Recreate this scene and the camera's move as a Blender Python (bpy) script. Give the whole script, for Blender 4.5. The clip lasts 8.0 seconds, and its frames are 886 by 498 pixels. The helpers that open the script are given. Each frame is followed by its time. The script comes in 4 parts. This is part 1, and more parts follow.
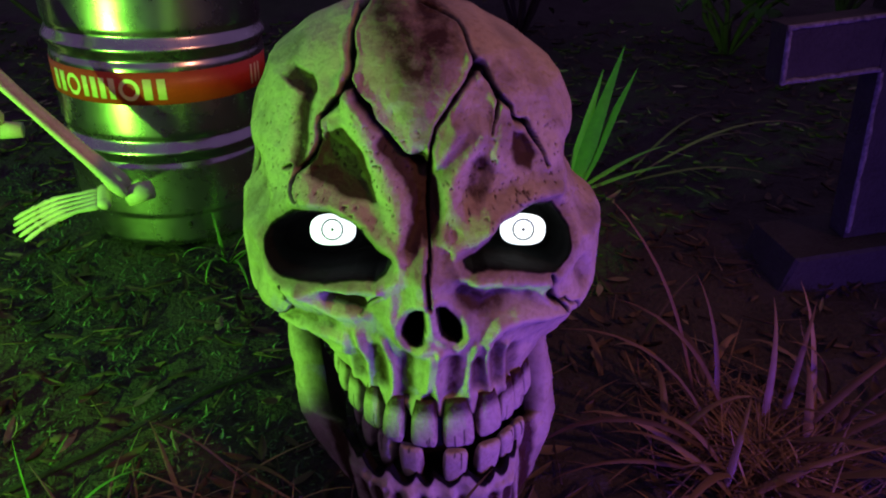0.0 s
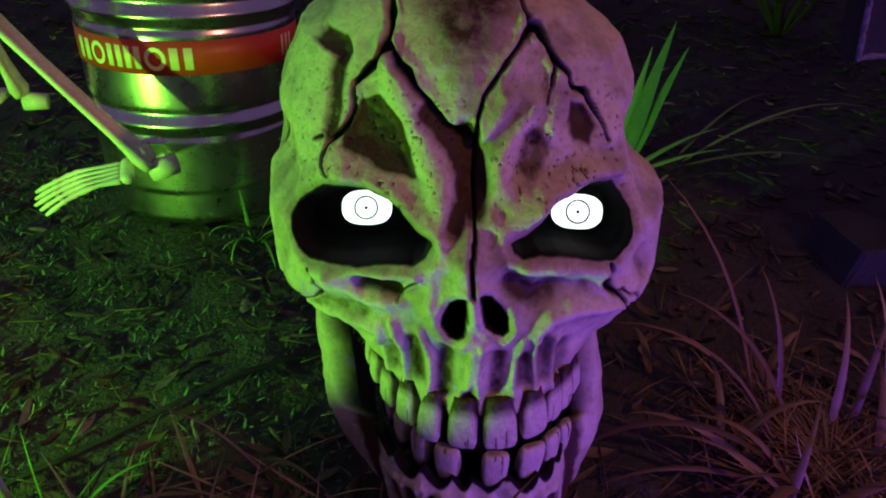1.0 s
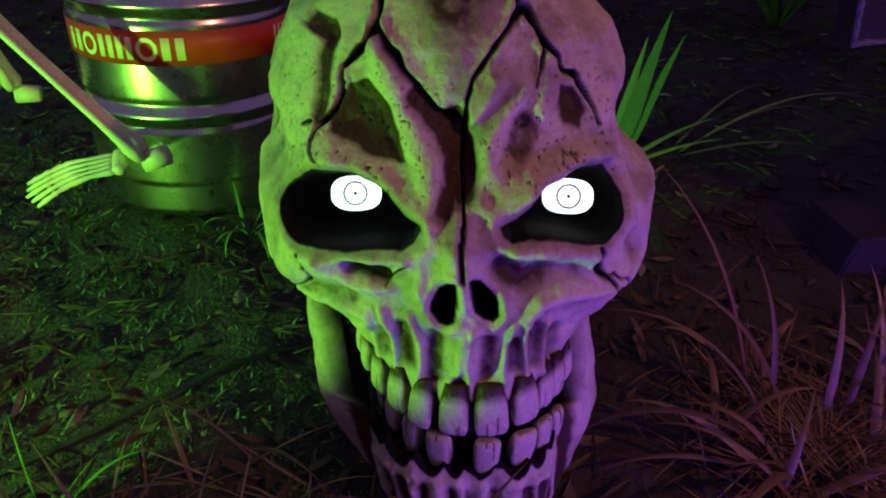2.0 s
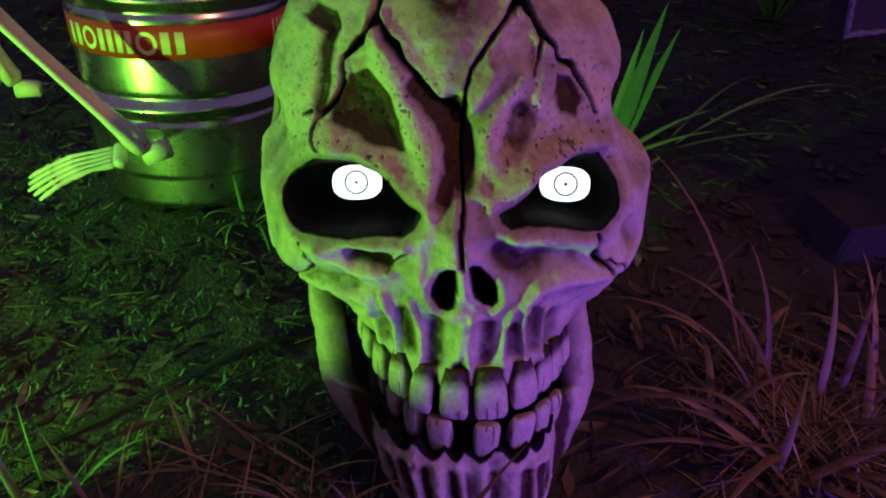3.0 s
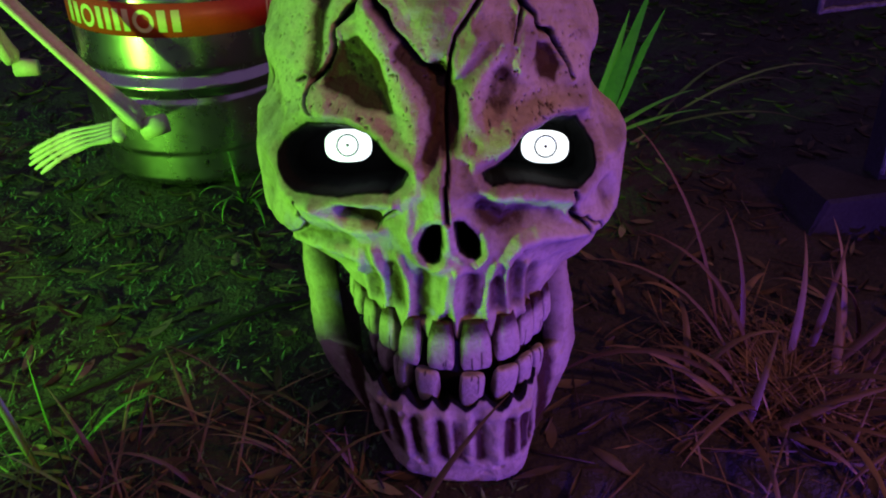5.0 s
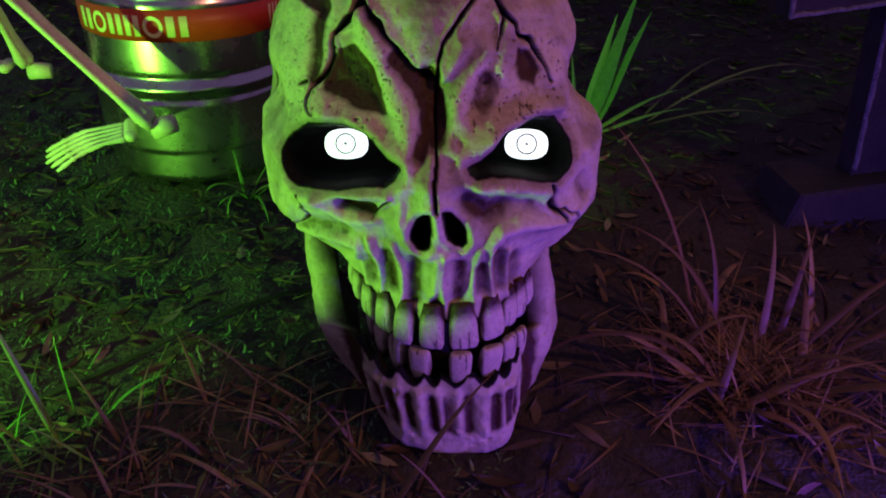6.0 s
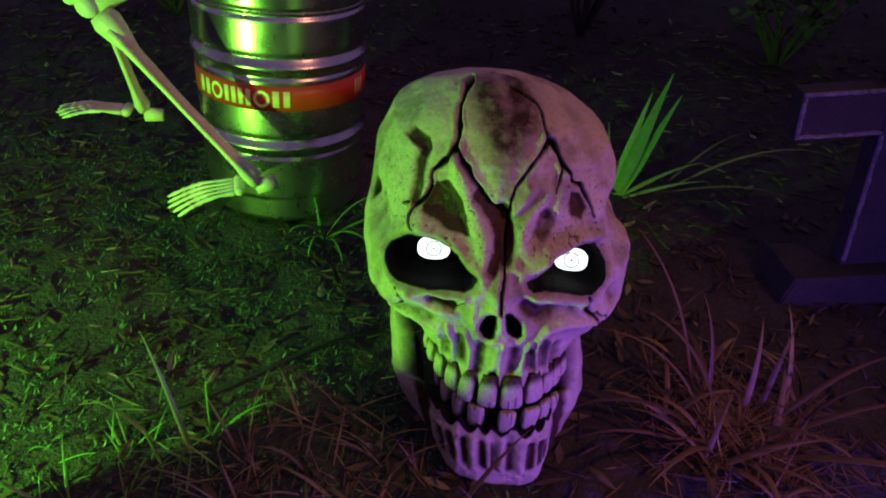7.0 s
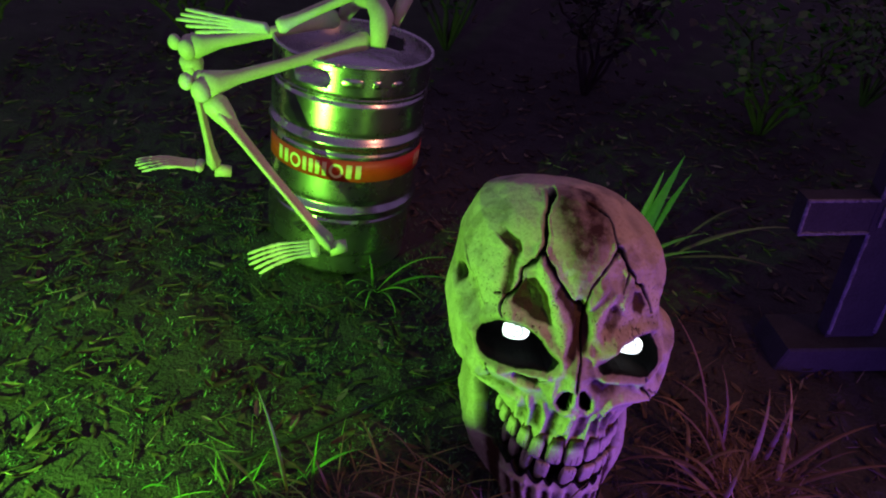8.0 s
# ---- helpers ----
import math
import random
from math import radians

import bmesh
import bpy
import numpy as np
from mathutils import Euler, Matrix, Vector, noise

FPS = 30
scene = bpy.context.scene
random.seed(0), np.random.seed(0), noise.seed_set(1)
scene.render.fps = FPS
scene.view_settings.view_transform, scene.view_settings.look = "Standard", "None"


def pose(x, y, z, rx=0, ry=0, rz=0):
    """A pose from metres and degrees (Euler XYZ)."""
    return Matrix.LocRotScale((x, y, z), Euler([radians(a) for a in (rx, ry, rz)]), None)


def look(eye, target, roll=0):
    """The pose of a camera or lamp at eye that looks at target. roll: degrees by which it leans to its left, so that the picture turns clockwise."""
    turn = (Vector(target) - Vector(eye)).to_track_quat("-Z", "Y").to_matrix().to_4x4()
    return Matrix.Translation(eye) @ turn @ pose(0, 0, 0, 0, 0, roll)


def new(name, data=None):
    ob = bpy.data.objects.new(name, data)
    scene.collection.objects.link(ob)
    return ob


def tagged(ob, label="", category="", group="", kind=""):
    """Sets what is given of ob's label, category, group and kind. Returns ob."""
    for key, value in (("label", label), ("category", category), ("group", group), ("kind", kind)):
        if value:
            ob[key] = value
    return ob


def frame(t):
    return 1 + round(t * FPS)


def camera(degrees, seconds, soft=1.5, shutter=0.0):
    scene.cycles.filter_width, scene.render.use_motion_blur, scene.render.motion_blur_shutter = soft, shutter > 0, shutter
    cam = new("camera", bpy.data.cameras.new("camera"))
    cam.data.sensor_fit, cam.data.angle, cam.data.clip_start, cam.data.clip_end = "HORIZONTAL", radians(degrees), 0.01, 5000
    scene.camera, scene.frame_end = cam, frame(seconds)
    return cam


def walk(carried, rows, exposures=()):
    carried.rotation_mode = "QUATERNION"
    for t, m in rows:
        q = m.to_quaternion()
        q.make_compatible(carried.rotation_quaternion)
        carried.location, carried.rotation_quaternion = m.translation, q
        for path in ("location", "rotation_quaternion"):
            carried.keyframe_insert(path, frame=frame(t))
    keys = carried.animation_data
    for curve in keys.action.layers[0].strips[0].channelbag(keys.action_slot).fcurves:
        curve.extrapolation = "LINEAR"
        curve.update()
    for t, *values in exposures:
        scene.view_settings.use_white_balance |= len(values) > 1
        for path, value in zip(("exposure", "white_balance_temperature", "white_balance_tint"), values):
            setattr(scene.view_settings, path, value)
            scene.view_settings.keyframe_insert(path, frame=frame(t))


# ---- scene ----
cam = camera(65.8, 8.0, soft=2.0)
PATH = [
    (0, (0.024, 0.021, 0.78), (0.036, 1.716, -0.281), 0.4),
    (0.5, (0.004, 0.068, 0.75), (-0.048, 1.748, -0.335), 0.1),
    (1, (0.007, 0.081, 0.738), (-0.06, 1.752, -0.359), 0.2),
    (2.5, (0.019, 0.076, 0.724), (-0.045, 1.739, -0.385), -0.2),
    (3, (0.015, 0.064, 0.726), (-0.043, 1.724, -0.39), -0.2),
    (3.5, (0.008, 0.059, 0.727), (-0.045, 1.714, -0.394), -0.2),
    (4, (0.011, 0.051, 0.72), (-0.037, 1.703, -0.406), -0.0),
    (4.5, (0.017, 0.035, 0.72), (-0.027, 1.682, -0.414), -0.0),
    (6, (0.039, -0.052, 0.751), (-0.005, 1.59, -0.391), -0.3),
    (6.5, (0.041, -0.097, 0.876), (-0.023, 1.543, -0.267), -0.2),
    (7, (-0.032, -0.177, 1.024), (-0.124, 1.433, -0.16), 3.1),
    (7.5, (-0.132, -0.248, 1.162), (-0.237, 1.358, -0.025), 5.6),
    (8, (-0.269, -0.287, 1.243), (-0.245, 1.345, 0.087), 8.1),
]
walk(cam, [(t, look(eye, target, roll)) for t, eye, target, roll in PATH], exposures=[(0, 0.0), (6.5, 0.0), (7.5, 0.25), (8, 0.2)])

# ---------------------------------------------------------------- light: a dark night, three coloured garden lamps
world = bpy.data.worlds.new("night")
scene.world = world
world.use_nodes = True
sky = world.node_tree.nodes["Background"]
sky.inputs[0].default_value = (0.27, 0.16, 0.42, 1)
sky.inputs[1].default_value = 0.38


def spot(name, eye, target, colour, watts, cone, blend, size):
    data = bpy.data.lights.new(name, "SPOT")
    data.color, data.energy = colour, watts
    data.spot_size, data.spot_blend, data.shadow_soft_size = radians(cone), blend, size
    ob = new(name, data)
    ob.matrix_world = look(eye, target)
    return ob


spot("green_lamp", (-1.23, -0.02, 0.20), (-0.45, 0.90, 0.24), (0.25, 1.0, 0.055), 104, 172, 0.45, 0.02)
spot("purple_lamp", (0.66, 0.04, 0.07), (0.25, 0.60, 0.03), (0.19, 0.060, 1.0), 28, 150, 0.8, 0.03)
spot("amber_lamp", (1.9, -0.5, 1.9), (0.30, 0.66, 0.36), (1.0, 0.36, 0.22), 78, 40, 0.9, 0.06)


# ---------------------------------------------------------------- materials
def material(name, rough=0.7, metal=0.0):
    m = bpy.data.materials.new(name)
    m.use_nodes = True
    b = m.node_tree.nodes["Principled BSDF"]
    b.inputs["Roughness"].default_value, b.inputs["Metallic"].default_value = rough, metal
    return m, m.node_tree.nodes, m.node_tree.links, b


def coords(nodes, links, scale=1.0, kind="Object", stretch=(1, 1, 1)):
    c, p = nodes.new("ShaderNodeTexCoord"), nodes.new("ShaderNodeMapping")
    p.inputs["Scale"].default_value = [scale * s for s in stretch]
    links.new(c.outputs[kind], p.inputs["Vector"])
    return p.outputs["Vector"]


def noise_node(nodes, links, vec, scale, detail=6, rough=0.6):
    n = nodes.new("ShaderNodeTexNoise")
    n.inputs["Scale"].default_value, n.inputs["Detail"].default_value, n.inputs["Roughness"].default_value = scale, detail, rough
    links.new(vec, n.inputs["Vector"])
    return n.outputs["Fac"]


def ramp(nodes, links, fac, stops):
    r = nodes.new("ShaderNodeValToRGB")
    while len(r.color_ramp.elements) < len(stops):
        r.color_ramp.elements.new(0.5)
    for e, (pos, col) in zip(r.color_ramp.elements, stops):
        e.position, e.color = pos, (*col, 1)
    links.new(fac, r.inputs["Fac"])
    return r.outputs["Color"]


def mix(nodes, links, fac, a, b, how="MIX"):
    m = nodes.new("ShaderNodeMix")
    m.data_type, m.blend_type = "RGBA", how
    for sock, v in ((m.inputs[0], fac), (m.inputs[6], a), (m.inputs[7], b)):
        if hasattr(v, "is_linked"):
            links.new(v, sock)
        else:
            sock.default_value = v if isinstance(v, float) else (*v, 1)
    return m.outputs[2]


def bump(nodes, links, bsdf, fac, strength, dist):
    b = nodes.new("ShaderNodeBump")
    b.inputs["Strength"].default_value, b.inputs["Distance"].default_value = strength, dist
    links.new(fac, b.inputs["Height"])
    if bsdf.inputs["Normal"].is_linked:
        links.new(bsdf.inputs["Normal"].links[0].from_socket, b.inputs["Normal"])
    links.new(b.outputs["Normal"], bsdf.inputs["Normal"])


def two_tone(name, dark, light, scale, rough, grain=0.4, dist=0.002, fine=220, metal=0.0, stretch=(1, 1, 1)):
    """A mottled surface: large patches, fine grain, fine relief."""
    m, n, l, b = material(name, rough, metal)
    v = coords(n, l, stretch=stretch)
    big, small = noise_node(n, l, v, scale), noise_node(n, l, v, fine, 4)
    col = ramp(n, l, big, [(0.32, dark), (0.68, light)])
    col = mix(n, l, 0.45, col, ramp(n, l, small, [(0.3, dark), (0.7, light)]))
    l.new(col, b.inputs["Base Color"])
    bump(n, l, b, small, grain, dist)
    return m


def random_leaf(name, stops, rough=0.6):
    """Blades and leaves: a colour of their own for each, from a few."""
    m, n, l, b = material(name, rough)
    g = n.new("ShaderNodeNewGeometry")
    info = n.new("ShaderNodeObjectInfo")
    add = n.new("ShaderNodeMath")
    add.operation = "ADD"
    l.new(g.outputs["Random Per Island"], add.inputs[0])
    l.new(info.outputs["Random"], add.inputs[1])
    frac = n.new("ShaderNodeMath")
    frac.operation = "FRACT"
    l.new(add.outputs[0], frac.inputs[0])
    col = ramp(n, l, frac.outputs[0], stops)
    v = coords(n, l)
    col = mix(n, l, 0.5, col, ramp(n, l, noise_node(n, l, v, 60), [(0.3, (0.02, 0.015, 0.01)), (0.7, stops[-1][1])]), "SOFT_LIGHT")
    l.new(col, b.inputs["Base Color"])
    bump(n, l, b, noise_node(n, l, v, 300, 3), 0.3, 0.001)
    return m


def bone_material(name, worn):
    """Painted resin bone: cream, brown wash plus painted shade in hollows, black in cracks, gaps."""
    m, n, l, b = material(name, 0.55)
    b.inputs["Specular IOR Level"].default_value = 0.22
    v = coords(n, l)
    patch, fine = noise_node(n, l, v, 9), noise_node(n, l, v, 140, 5)
    col = ramp(n, l, patch, [(0.30, (0.40, 0.315, 0.235)), (0.48, (0.50, 0.42, 0.325)), (0.7, (0.58, 0.505, 0.405))])
    col = mix(n, l, 0.3, col, ramp(n, l, fine, [(0.30, (0.22, 0.15, 0.10)), (0.52, (0.60, 0.53, 0.43))]))
    if worn:
        for key, tone in (("wash_shade", (0.046, 0.022, 0.013)), ("black", (0.003, 0.003, 0.003))):
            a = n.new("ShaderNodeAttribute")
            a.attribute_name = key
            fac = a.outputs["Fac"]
            if key == "wash_shade":
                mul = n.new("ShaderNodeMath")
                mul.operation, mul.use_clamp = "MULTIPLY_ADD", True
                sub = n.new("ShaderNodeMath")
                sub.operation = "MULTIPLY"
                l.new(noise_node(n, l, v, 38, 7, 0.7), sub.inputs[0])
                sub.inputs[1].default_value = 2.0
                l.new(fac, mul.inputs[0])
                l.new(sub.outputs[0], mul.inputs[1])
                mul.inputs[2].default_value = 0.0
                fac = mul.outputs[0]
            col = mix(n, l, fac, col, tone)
        a = n.new("ShaderNodeAttribute")
        a.attribute_name = "black"
        rr = n.new("ShaderNodeMapRange")
        rr.inputs[3].default_value, rr.inputs[4].default_value = 0.42, 0.9
        l.new(a.outputs["Fac"], rr.inputs[0])
        l.new(rr.outputs[0], b.inputs["Roughness"])
    l.new(col, b.inputs["Base Color"])
    bump(n, l, b, noise_node(n, l, v, 34, 8, 0.68), 0.65, 0.007)
    bump(n, l, b, fine, 0.5, 0.002)
    return m


def steel_material():
    m, n, l, b = material("brushed_steel", 0.2, 1.0)
    v = coords(n, l, stretch=(1, 1, 26))
    streak = noise_node(n, l, v, 10, 5)
    v2 = coords(n, l)
    blot = noise_node(n, l, v2, 7, 8, 0.7)
    l.new(ramp(n, l, blot, [(0.3, (0.52, 0.52, 0.50)), (0.6, (0.68, 0.68, 0.66))]), b.inputs["Base Color"])
    r = n.new("ShaderNodeMapRange")
    r.inputs[1].default_value, r.inputs[2].default_value = 0.3, 0.7
    r.inputs[3].default_value, r.inputs[4].default_value = 0.20, 0.33
    b.inputs["Coat Weight"].default_value, b.inputs["Coat Roughness"].default_value = 0.5, 0.13
    l.new(blot, r.inputs[0])
    l.new(r.outputs[0], b.inputs["Roughness"])
    bump(n, l, b, streak, 0.06, 0.001)
    bump(n, l, b, noise_node(n, l, v2, 5, 3), 0.15, 0.004)
    return m


def glow(name, colour, strength):
    m, n, l, b = material(name, 0.2)
    b.inputs["Base Color"].default_value = (0.8, 0.8, 0.8, 1)
    b.inputs["Emission Color"].default_value, b.inputs["Emission Strength"].default_value = (*colour, 1), strength
    return m


BONE = bone_material("painted_bone", True)
TOOTH = bone_material("painted_tooth", True)
SKELETON = two_tone("plastic_bone", (0.52, 0.48, 0.34), (0.80, 0.76, 0.60), 14, 0.5, 0.3, 0.001)
STEEL = steel_material()
BAND = two_tone("red_band_print", (0.42, 0.035, 0.012), (0.60, 0.06, 0.02), 20, 0.4, 0.1, 0.0005)
PRINT = two_tone("cream_print", (0.74, 0.62, 0.30), (0.80, 0.72, 0.42), 40, 0.45, 0.1, 0.0005)
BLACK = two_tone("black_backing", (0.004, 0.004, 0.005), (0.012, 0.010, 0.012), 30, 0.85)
EYE = glow("lit_eye_lens", (0.84, 0.95, 1.0), 1.7)
IRIS = two_tone("grey_eye_line", (0.10, 0.12, 0.14), (0.14, 0.16, 0.18), 60, 0.6)
SOIL = two_tone("dark_soil", (0.012, 0.010, 0.010), (0.055, 0.050, 0.045), 7, 0.95, 1.0, 0.010, 90)
STONE = two_tone("grey_foam_stone", (0.012, 0.012, 0.014), (0.042, 0.042, 0.046), 12, 0.9, 0.9, 0.004, 130)
STONE_EDGE = two_tone("worn_pale_stone_edge", (0.03, 0.03, 0.033), (0.24, 0.24, 0.26), 70, 0.9, 0.9, 0.004, 130)
DRY = random_leaf("dry_grass", [(0.0, (0.08, 0.045, 0.028)), (0.4, (0.18, 0.115, 0.065)), (0.75, (0.15, 0.11, 0.066)), (1.0, (0.30, 0.21, 0.12))])
FRESH = random_leaf("fresh_grass", [(0.0, (0.06, 0.15, 0.025)), (0.5, (0.14, 0.29, 0.05)), (1.0, (0.24, 0.38, 0.09))], 0.45)
MOSS = random_leaf("moss_and_short_grass", [(0.0, (0.035, 0.062, 0.034)), (0.5, (0.085, 0.15, 0.082)), (1.0, (0.19, 0.27, 0.16))], 0.8)
LITTER = random_leaf("leaf_litter", [(0.0, (0.04, 0.025, 0.015)), (0.6, (0.09, 0.065, 0.04)), (0.9, (0.14, 0.11, 0.07)), (1.0, (0.34, 0.30, 0.22))], 0.8)
BARK = two_tone("dark_bark", (0.02, 0.014, 0.010), (0.07, 0.05, 0.035), 20, 0.9, 0.8, 0.004)


# ---------------------------------------------------------------- mesh helpers
class Builder:
    """Collects vertices and faces for one mesh."""

    def __init__(self):
        self.v, self.f = [], []

    def add(self, verts, faces):
        k = len(self.v)
        self.v.extend(tuple(map(float, p)) for p in verts)
        self.f.extend(tuple(i + k for i in face) for face in faces)

    def tube(self, points, radii, seg=10, flat=1.0):
        pts = [Vector(p) for p in points]
        rings, ref = [], None
        for i, p in enumerate(pts):
            d = (pts[min(i + 1, len(pts) - 1)] - pts[max(i - 1, 0)]).normalized()
            if ref is None:
                ref = d.orthogonal().normalized()
            ref = (ref - d * ref.dot(d)).normalized()
            side = d.cross(ref)
            rings.append([p + (ref * math.cos(a) + side * math.sin(a) * flat) * radii[i] for a in [2 * math.pi * k / seg for k in range(seg)]])
        verts = [q for r in rings for q in r] + [pts[0], pts[-1]]
        faces = [(i * seg + k, i * seg + (k + 1) % seg, (i + 1) * seg + (k + 1) % seg, (i + 1) * seg + k) for i in range(len(pts) - 1) for k in range(seg)]
        n = len(pts) * seg
        faces += [((k + 1) % seg, k, n) for k in range(seg)]
        faces += [((len(pts) - 1) * seg + k, (len(pts) - 1) * seg + (k + 1) % seg, n + 1) for k in range(seg)]
        self.add(verts, faces)

    def ball(self, c, r, rings=8, seg=12):
        rx, ry, rz = r if isinstance(r, tuple) else (r, r, r)
        verts = [(c[0], c[1], c[2] - rz)]
        for i in range(1, rings):
            a = math.pi * i / rings
            verts += [(c[0] + rx * math.sin(a) * math.cos(2 * math.pi * k / seg), c[1] + ry * math.sin(a) * math.sin(2 * math.pi * k / seg), c[2] - rz * math.cos(a)) for k in range(seg)]
        verts.append((c[0], c[1], c[2] + rz))
        faces = [(0, 1 + (k + 1) % seg, 1 + k) for k in range(seg)]
        for i in range(rings - 2):
            faces += [(1 + i * seg + k, 1 + i * seg + (k + 1) % seg, 1 + (i + 1) * seg + (k + 1) % seg, 1 + (i + 1) * seg + k) for k in range(seg)]
        top = len(verts) - 1
        faces += [(1 + (rings - 2) * seg + k, 1 + (rings - 2) * seg + (k + 1) % seg, top) for k in range(seg)]
        self.add(verts, faces)

    def blade(self, root, az, length, width, lean, droop, n=7, fold=0.25, twist=0.0):
        """A grass blade: a creased strip that rises, leans by lean and bends over by droop (radians)."""
        verts, faces = [], []
        p = Vector(root)
        for i in range(n + 1):
            s = i / n
            a = lean + droop * s * s
            d = Vector((math.cos(az) * math.sin(a), math.sin(az) * math.sin(a), math.cos(a)))
            if i:
                p = p + d * (length / n)
            w = width * (0.55 + 0.45 * min(1, s * 4)) * (1 - max(0, s - 0.35) / 0.65) ** 0.8 + 0.0003
            side = Vector((-math.sin(az + twist * s), math.cos(az + twist * s), 0))
            up = side.cross(d).normalized()
            verts += [p - side * w * 0.5 + up * w * fold, p, p + side * w * 0.5 + up * w * fold]
        for i in range(n):
            k = 3 * i
            faces += [(k, k + 1, k + 4, k + 3), (k + 1, k + 2, k + 5, k + 4)]
        self.add(verts, faces)

    def mesh(self, name, mat, smooth=True):
        me = bpy.data.meshes.new(name)
        me.from_pydata(self.v, [], self.f)
        me.materials.append(mat)
        if smooth:
            me.polygons.foreach_set("use_smooth", [True] * len(me.polygons))
        me.update()
        return me


def part(name, b, mat, parent=None, label="", smooth=True):
    ob = new(name, b.mesh(name, mat, smooth) if isinstance(b, Builder) else b)
    ob.parent = parent
    if label:
        ob["label"] = label
    return ob


def empty(name, x, y, z):
    ob = new(name)
    ob.location = (x, y, z)
    ob.empty_display_size = 0.05
    bpy.context.view_layer.update()
    return ob


def grid_faces(rows, cols, wrap=False):
    i, j = np.meshgrid(np.arange(rows - 1), np.arange(cols if wrap else cols - 1), indexing="ij")
    j2 = (j + 1) % cols
    return np.stack([i * cols + j, i * cols + j2, (i + 1) * cols + j2, (i + 1) * cols + j], -1).reshape(-1, 4)


def array_mesh(name, verts, faces, mat, smooth=True, **marks):
    me = bpy.data.meshes.new(name)
    me.from_pydata(verts.tolist(), [], faces.tolist())
    me.materials.append(mat)
    if smooth:
        me.polygons.foreach_set("use_smooth", [True] * len(me.polygons))
    for key, values in marks.items():
        me.attributes.new(key, "FLOAT", "POINT").data.foreach_set("value", np.ascontiguousarray(values, dtype=np.float32))
    me.update()
    return me


def smooth01(a, b, x):
    t = np.clip((x - a) / (b - a), 0, 1)
    return t * t * (3 - 2 * t)


def line_distance(px, pz, line):
    """Distance from points to a polyline, and the share of the way along it."""
    best, along = np.full(px.shape, 9.0), np.zeros(px.shape)
    n = len(line) - 1
    for i, ((ax, az), (bx, bz)) in enumerate(zip(line, line[1:])):
        dx, dz = bx - ax, bz - az
        t = np.clip(((px - ax) * dx + (pz - az) * dz) / (dx * dx + dz * dz), 0, 1)
        d = np.hypot(px - ax - t * dx, pz - az - t * dz)
        along = np.where(d < best, (i + t) / n, along)
        best = np.minimum(best, d)
    return best, along


def inside_depth(px, pz, poly):
    """Signed distance to a closed outline, positive inside."""
    d, _ = line_distance(px, pz, poly + poly[:1])
    odd = np.zeros(px.shape, bool)
    for (ax, az), (bx, bz) in zip(poly, poly[1:] + poly[:1]):
        if az != bz:
            odd ^= ((az > pz) != (bz > pz)) & (px < (bx - ax) * (pz - az) / (bz - az) + ax)
    return np.where(odd, d, -d)


def lumps(x, y, z, scale, seed=0, octaves=3):
    """Smooth value noise on arrays, about -1 to 1."""
    out, amp = np.zeros(np.shape(x)), 1.0
    for o in range(octaves):
        f = scale * 2 ** o
        xi, yi, zi = x * f + 37.1 * o + seed, y * f + 11.7 * o, z * f + 5.3 * o
        x0, y0, z0 = np.floor(xi), np.floor(yi), np.floor(zi)
        u, v, w = [(q - q0) ** 2 * (3 - 2 * (q - q0)) for q, q0 in ((xi, x0), (yi, y0), (zi, z0))]

        def corner(a, b, c):
            h = np.sin((x0 + a) * 127.1 + (y0 + b) * 311.7 + (z0 + c) * 74.7) * 43758.5453
            return (h - np.floor(h)) * 2 - 1
        acc = 0
        for a in (0, 1):
            for b in (0, 1):
                for c in (0, 1):
                    acc = acc + corner(a, b, c) * (u if a else 1 - u) * (v if b else 1 - v) * (w if c else 1 - w)
        out += amp * acc
        amp *= 0.5
    return out


# ---------------------------------------------------------------- ground
def ground_height(x, y):
    x, y = np.asarray(x, float), np.asarray(y, float)
    near = np.exp(-((x + 0.3) ** 2 + (y - 1) ** 2) / 6)
    slope = 0.008 + 0.03 * np.clip(x + 0.5, -0.8, 0.6) - 0.02
    z = (slope + 0.012 * lumps(x, y, 0 * x, 3.0, 3, 2) + 0.006 * lumps(x, y, 0 * x, 22, 9, 2)) * near
    z = z + (1 - near) * 0.03 * lumps(x, y, 0 * x, 0.8, 5, 2)
    z = z + 0.5 * smooth01(3.0, 9.0, y) * np.exp(-np.maximum(y - 12, 0) / 10)
    # first term: unseen mound added to keep the green lamp off the jaw
    z = z + 0.224 * np.exp(-((x + 0.74) / 0.10) ** 2 - ((y - 0.19) / 0.17) ** 4) + 0.02 * np.exp(-((x + 0.30) / 0.14) ** 2 - ((y - 0.50) / 0.12) ** 2)
    pad = np.exp(-(((x + 0.58) / 0.26) ** 2 + ((y - 1.42) / 0.26) ** 2) ** 2)
    return z * (1 - pad) + 0.006 * pad


def build_ground():
    a = np.linspace(-1, 1, 341)
    sx = -0.3 + 1.6 * a + 60 * np.sign(a) * np.abs(a) ** 7
    sy = 1.0 + 1.6 * a + 60 * np.sign(a) * np.abs(a) ** 7
    x, y = np.meshgrid(sx, sy, indexing="xy")
    v = np.stack([x, y, ground_height(x, y)], -1).reshape(-1, 3)
    ob = new("ground", array_mesh("ground", v, grid_faces(341, 341), SOIL))
    return tagged(ob, "dark damp bare soil with moss and scattered leaf litter", "ground", kind="structure")


build_ground()


# ---------------------------------------------------------------- keg
KEG = (-0.572, 1.438)
KEG_R, KEG_H = 0.208, 0.615


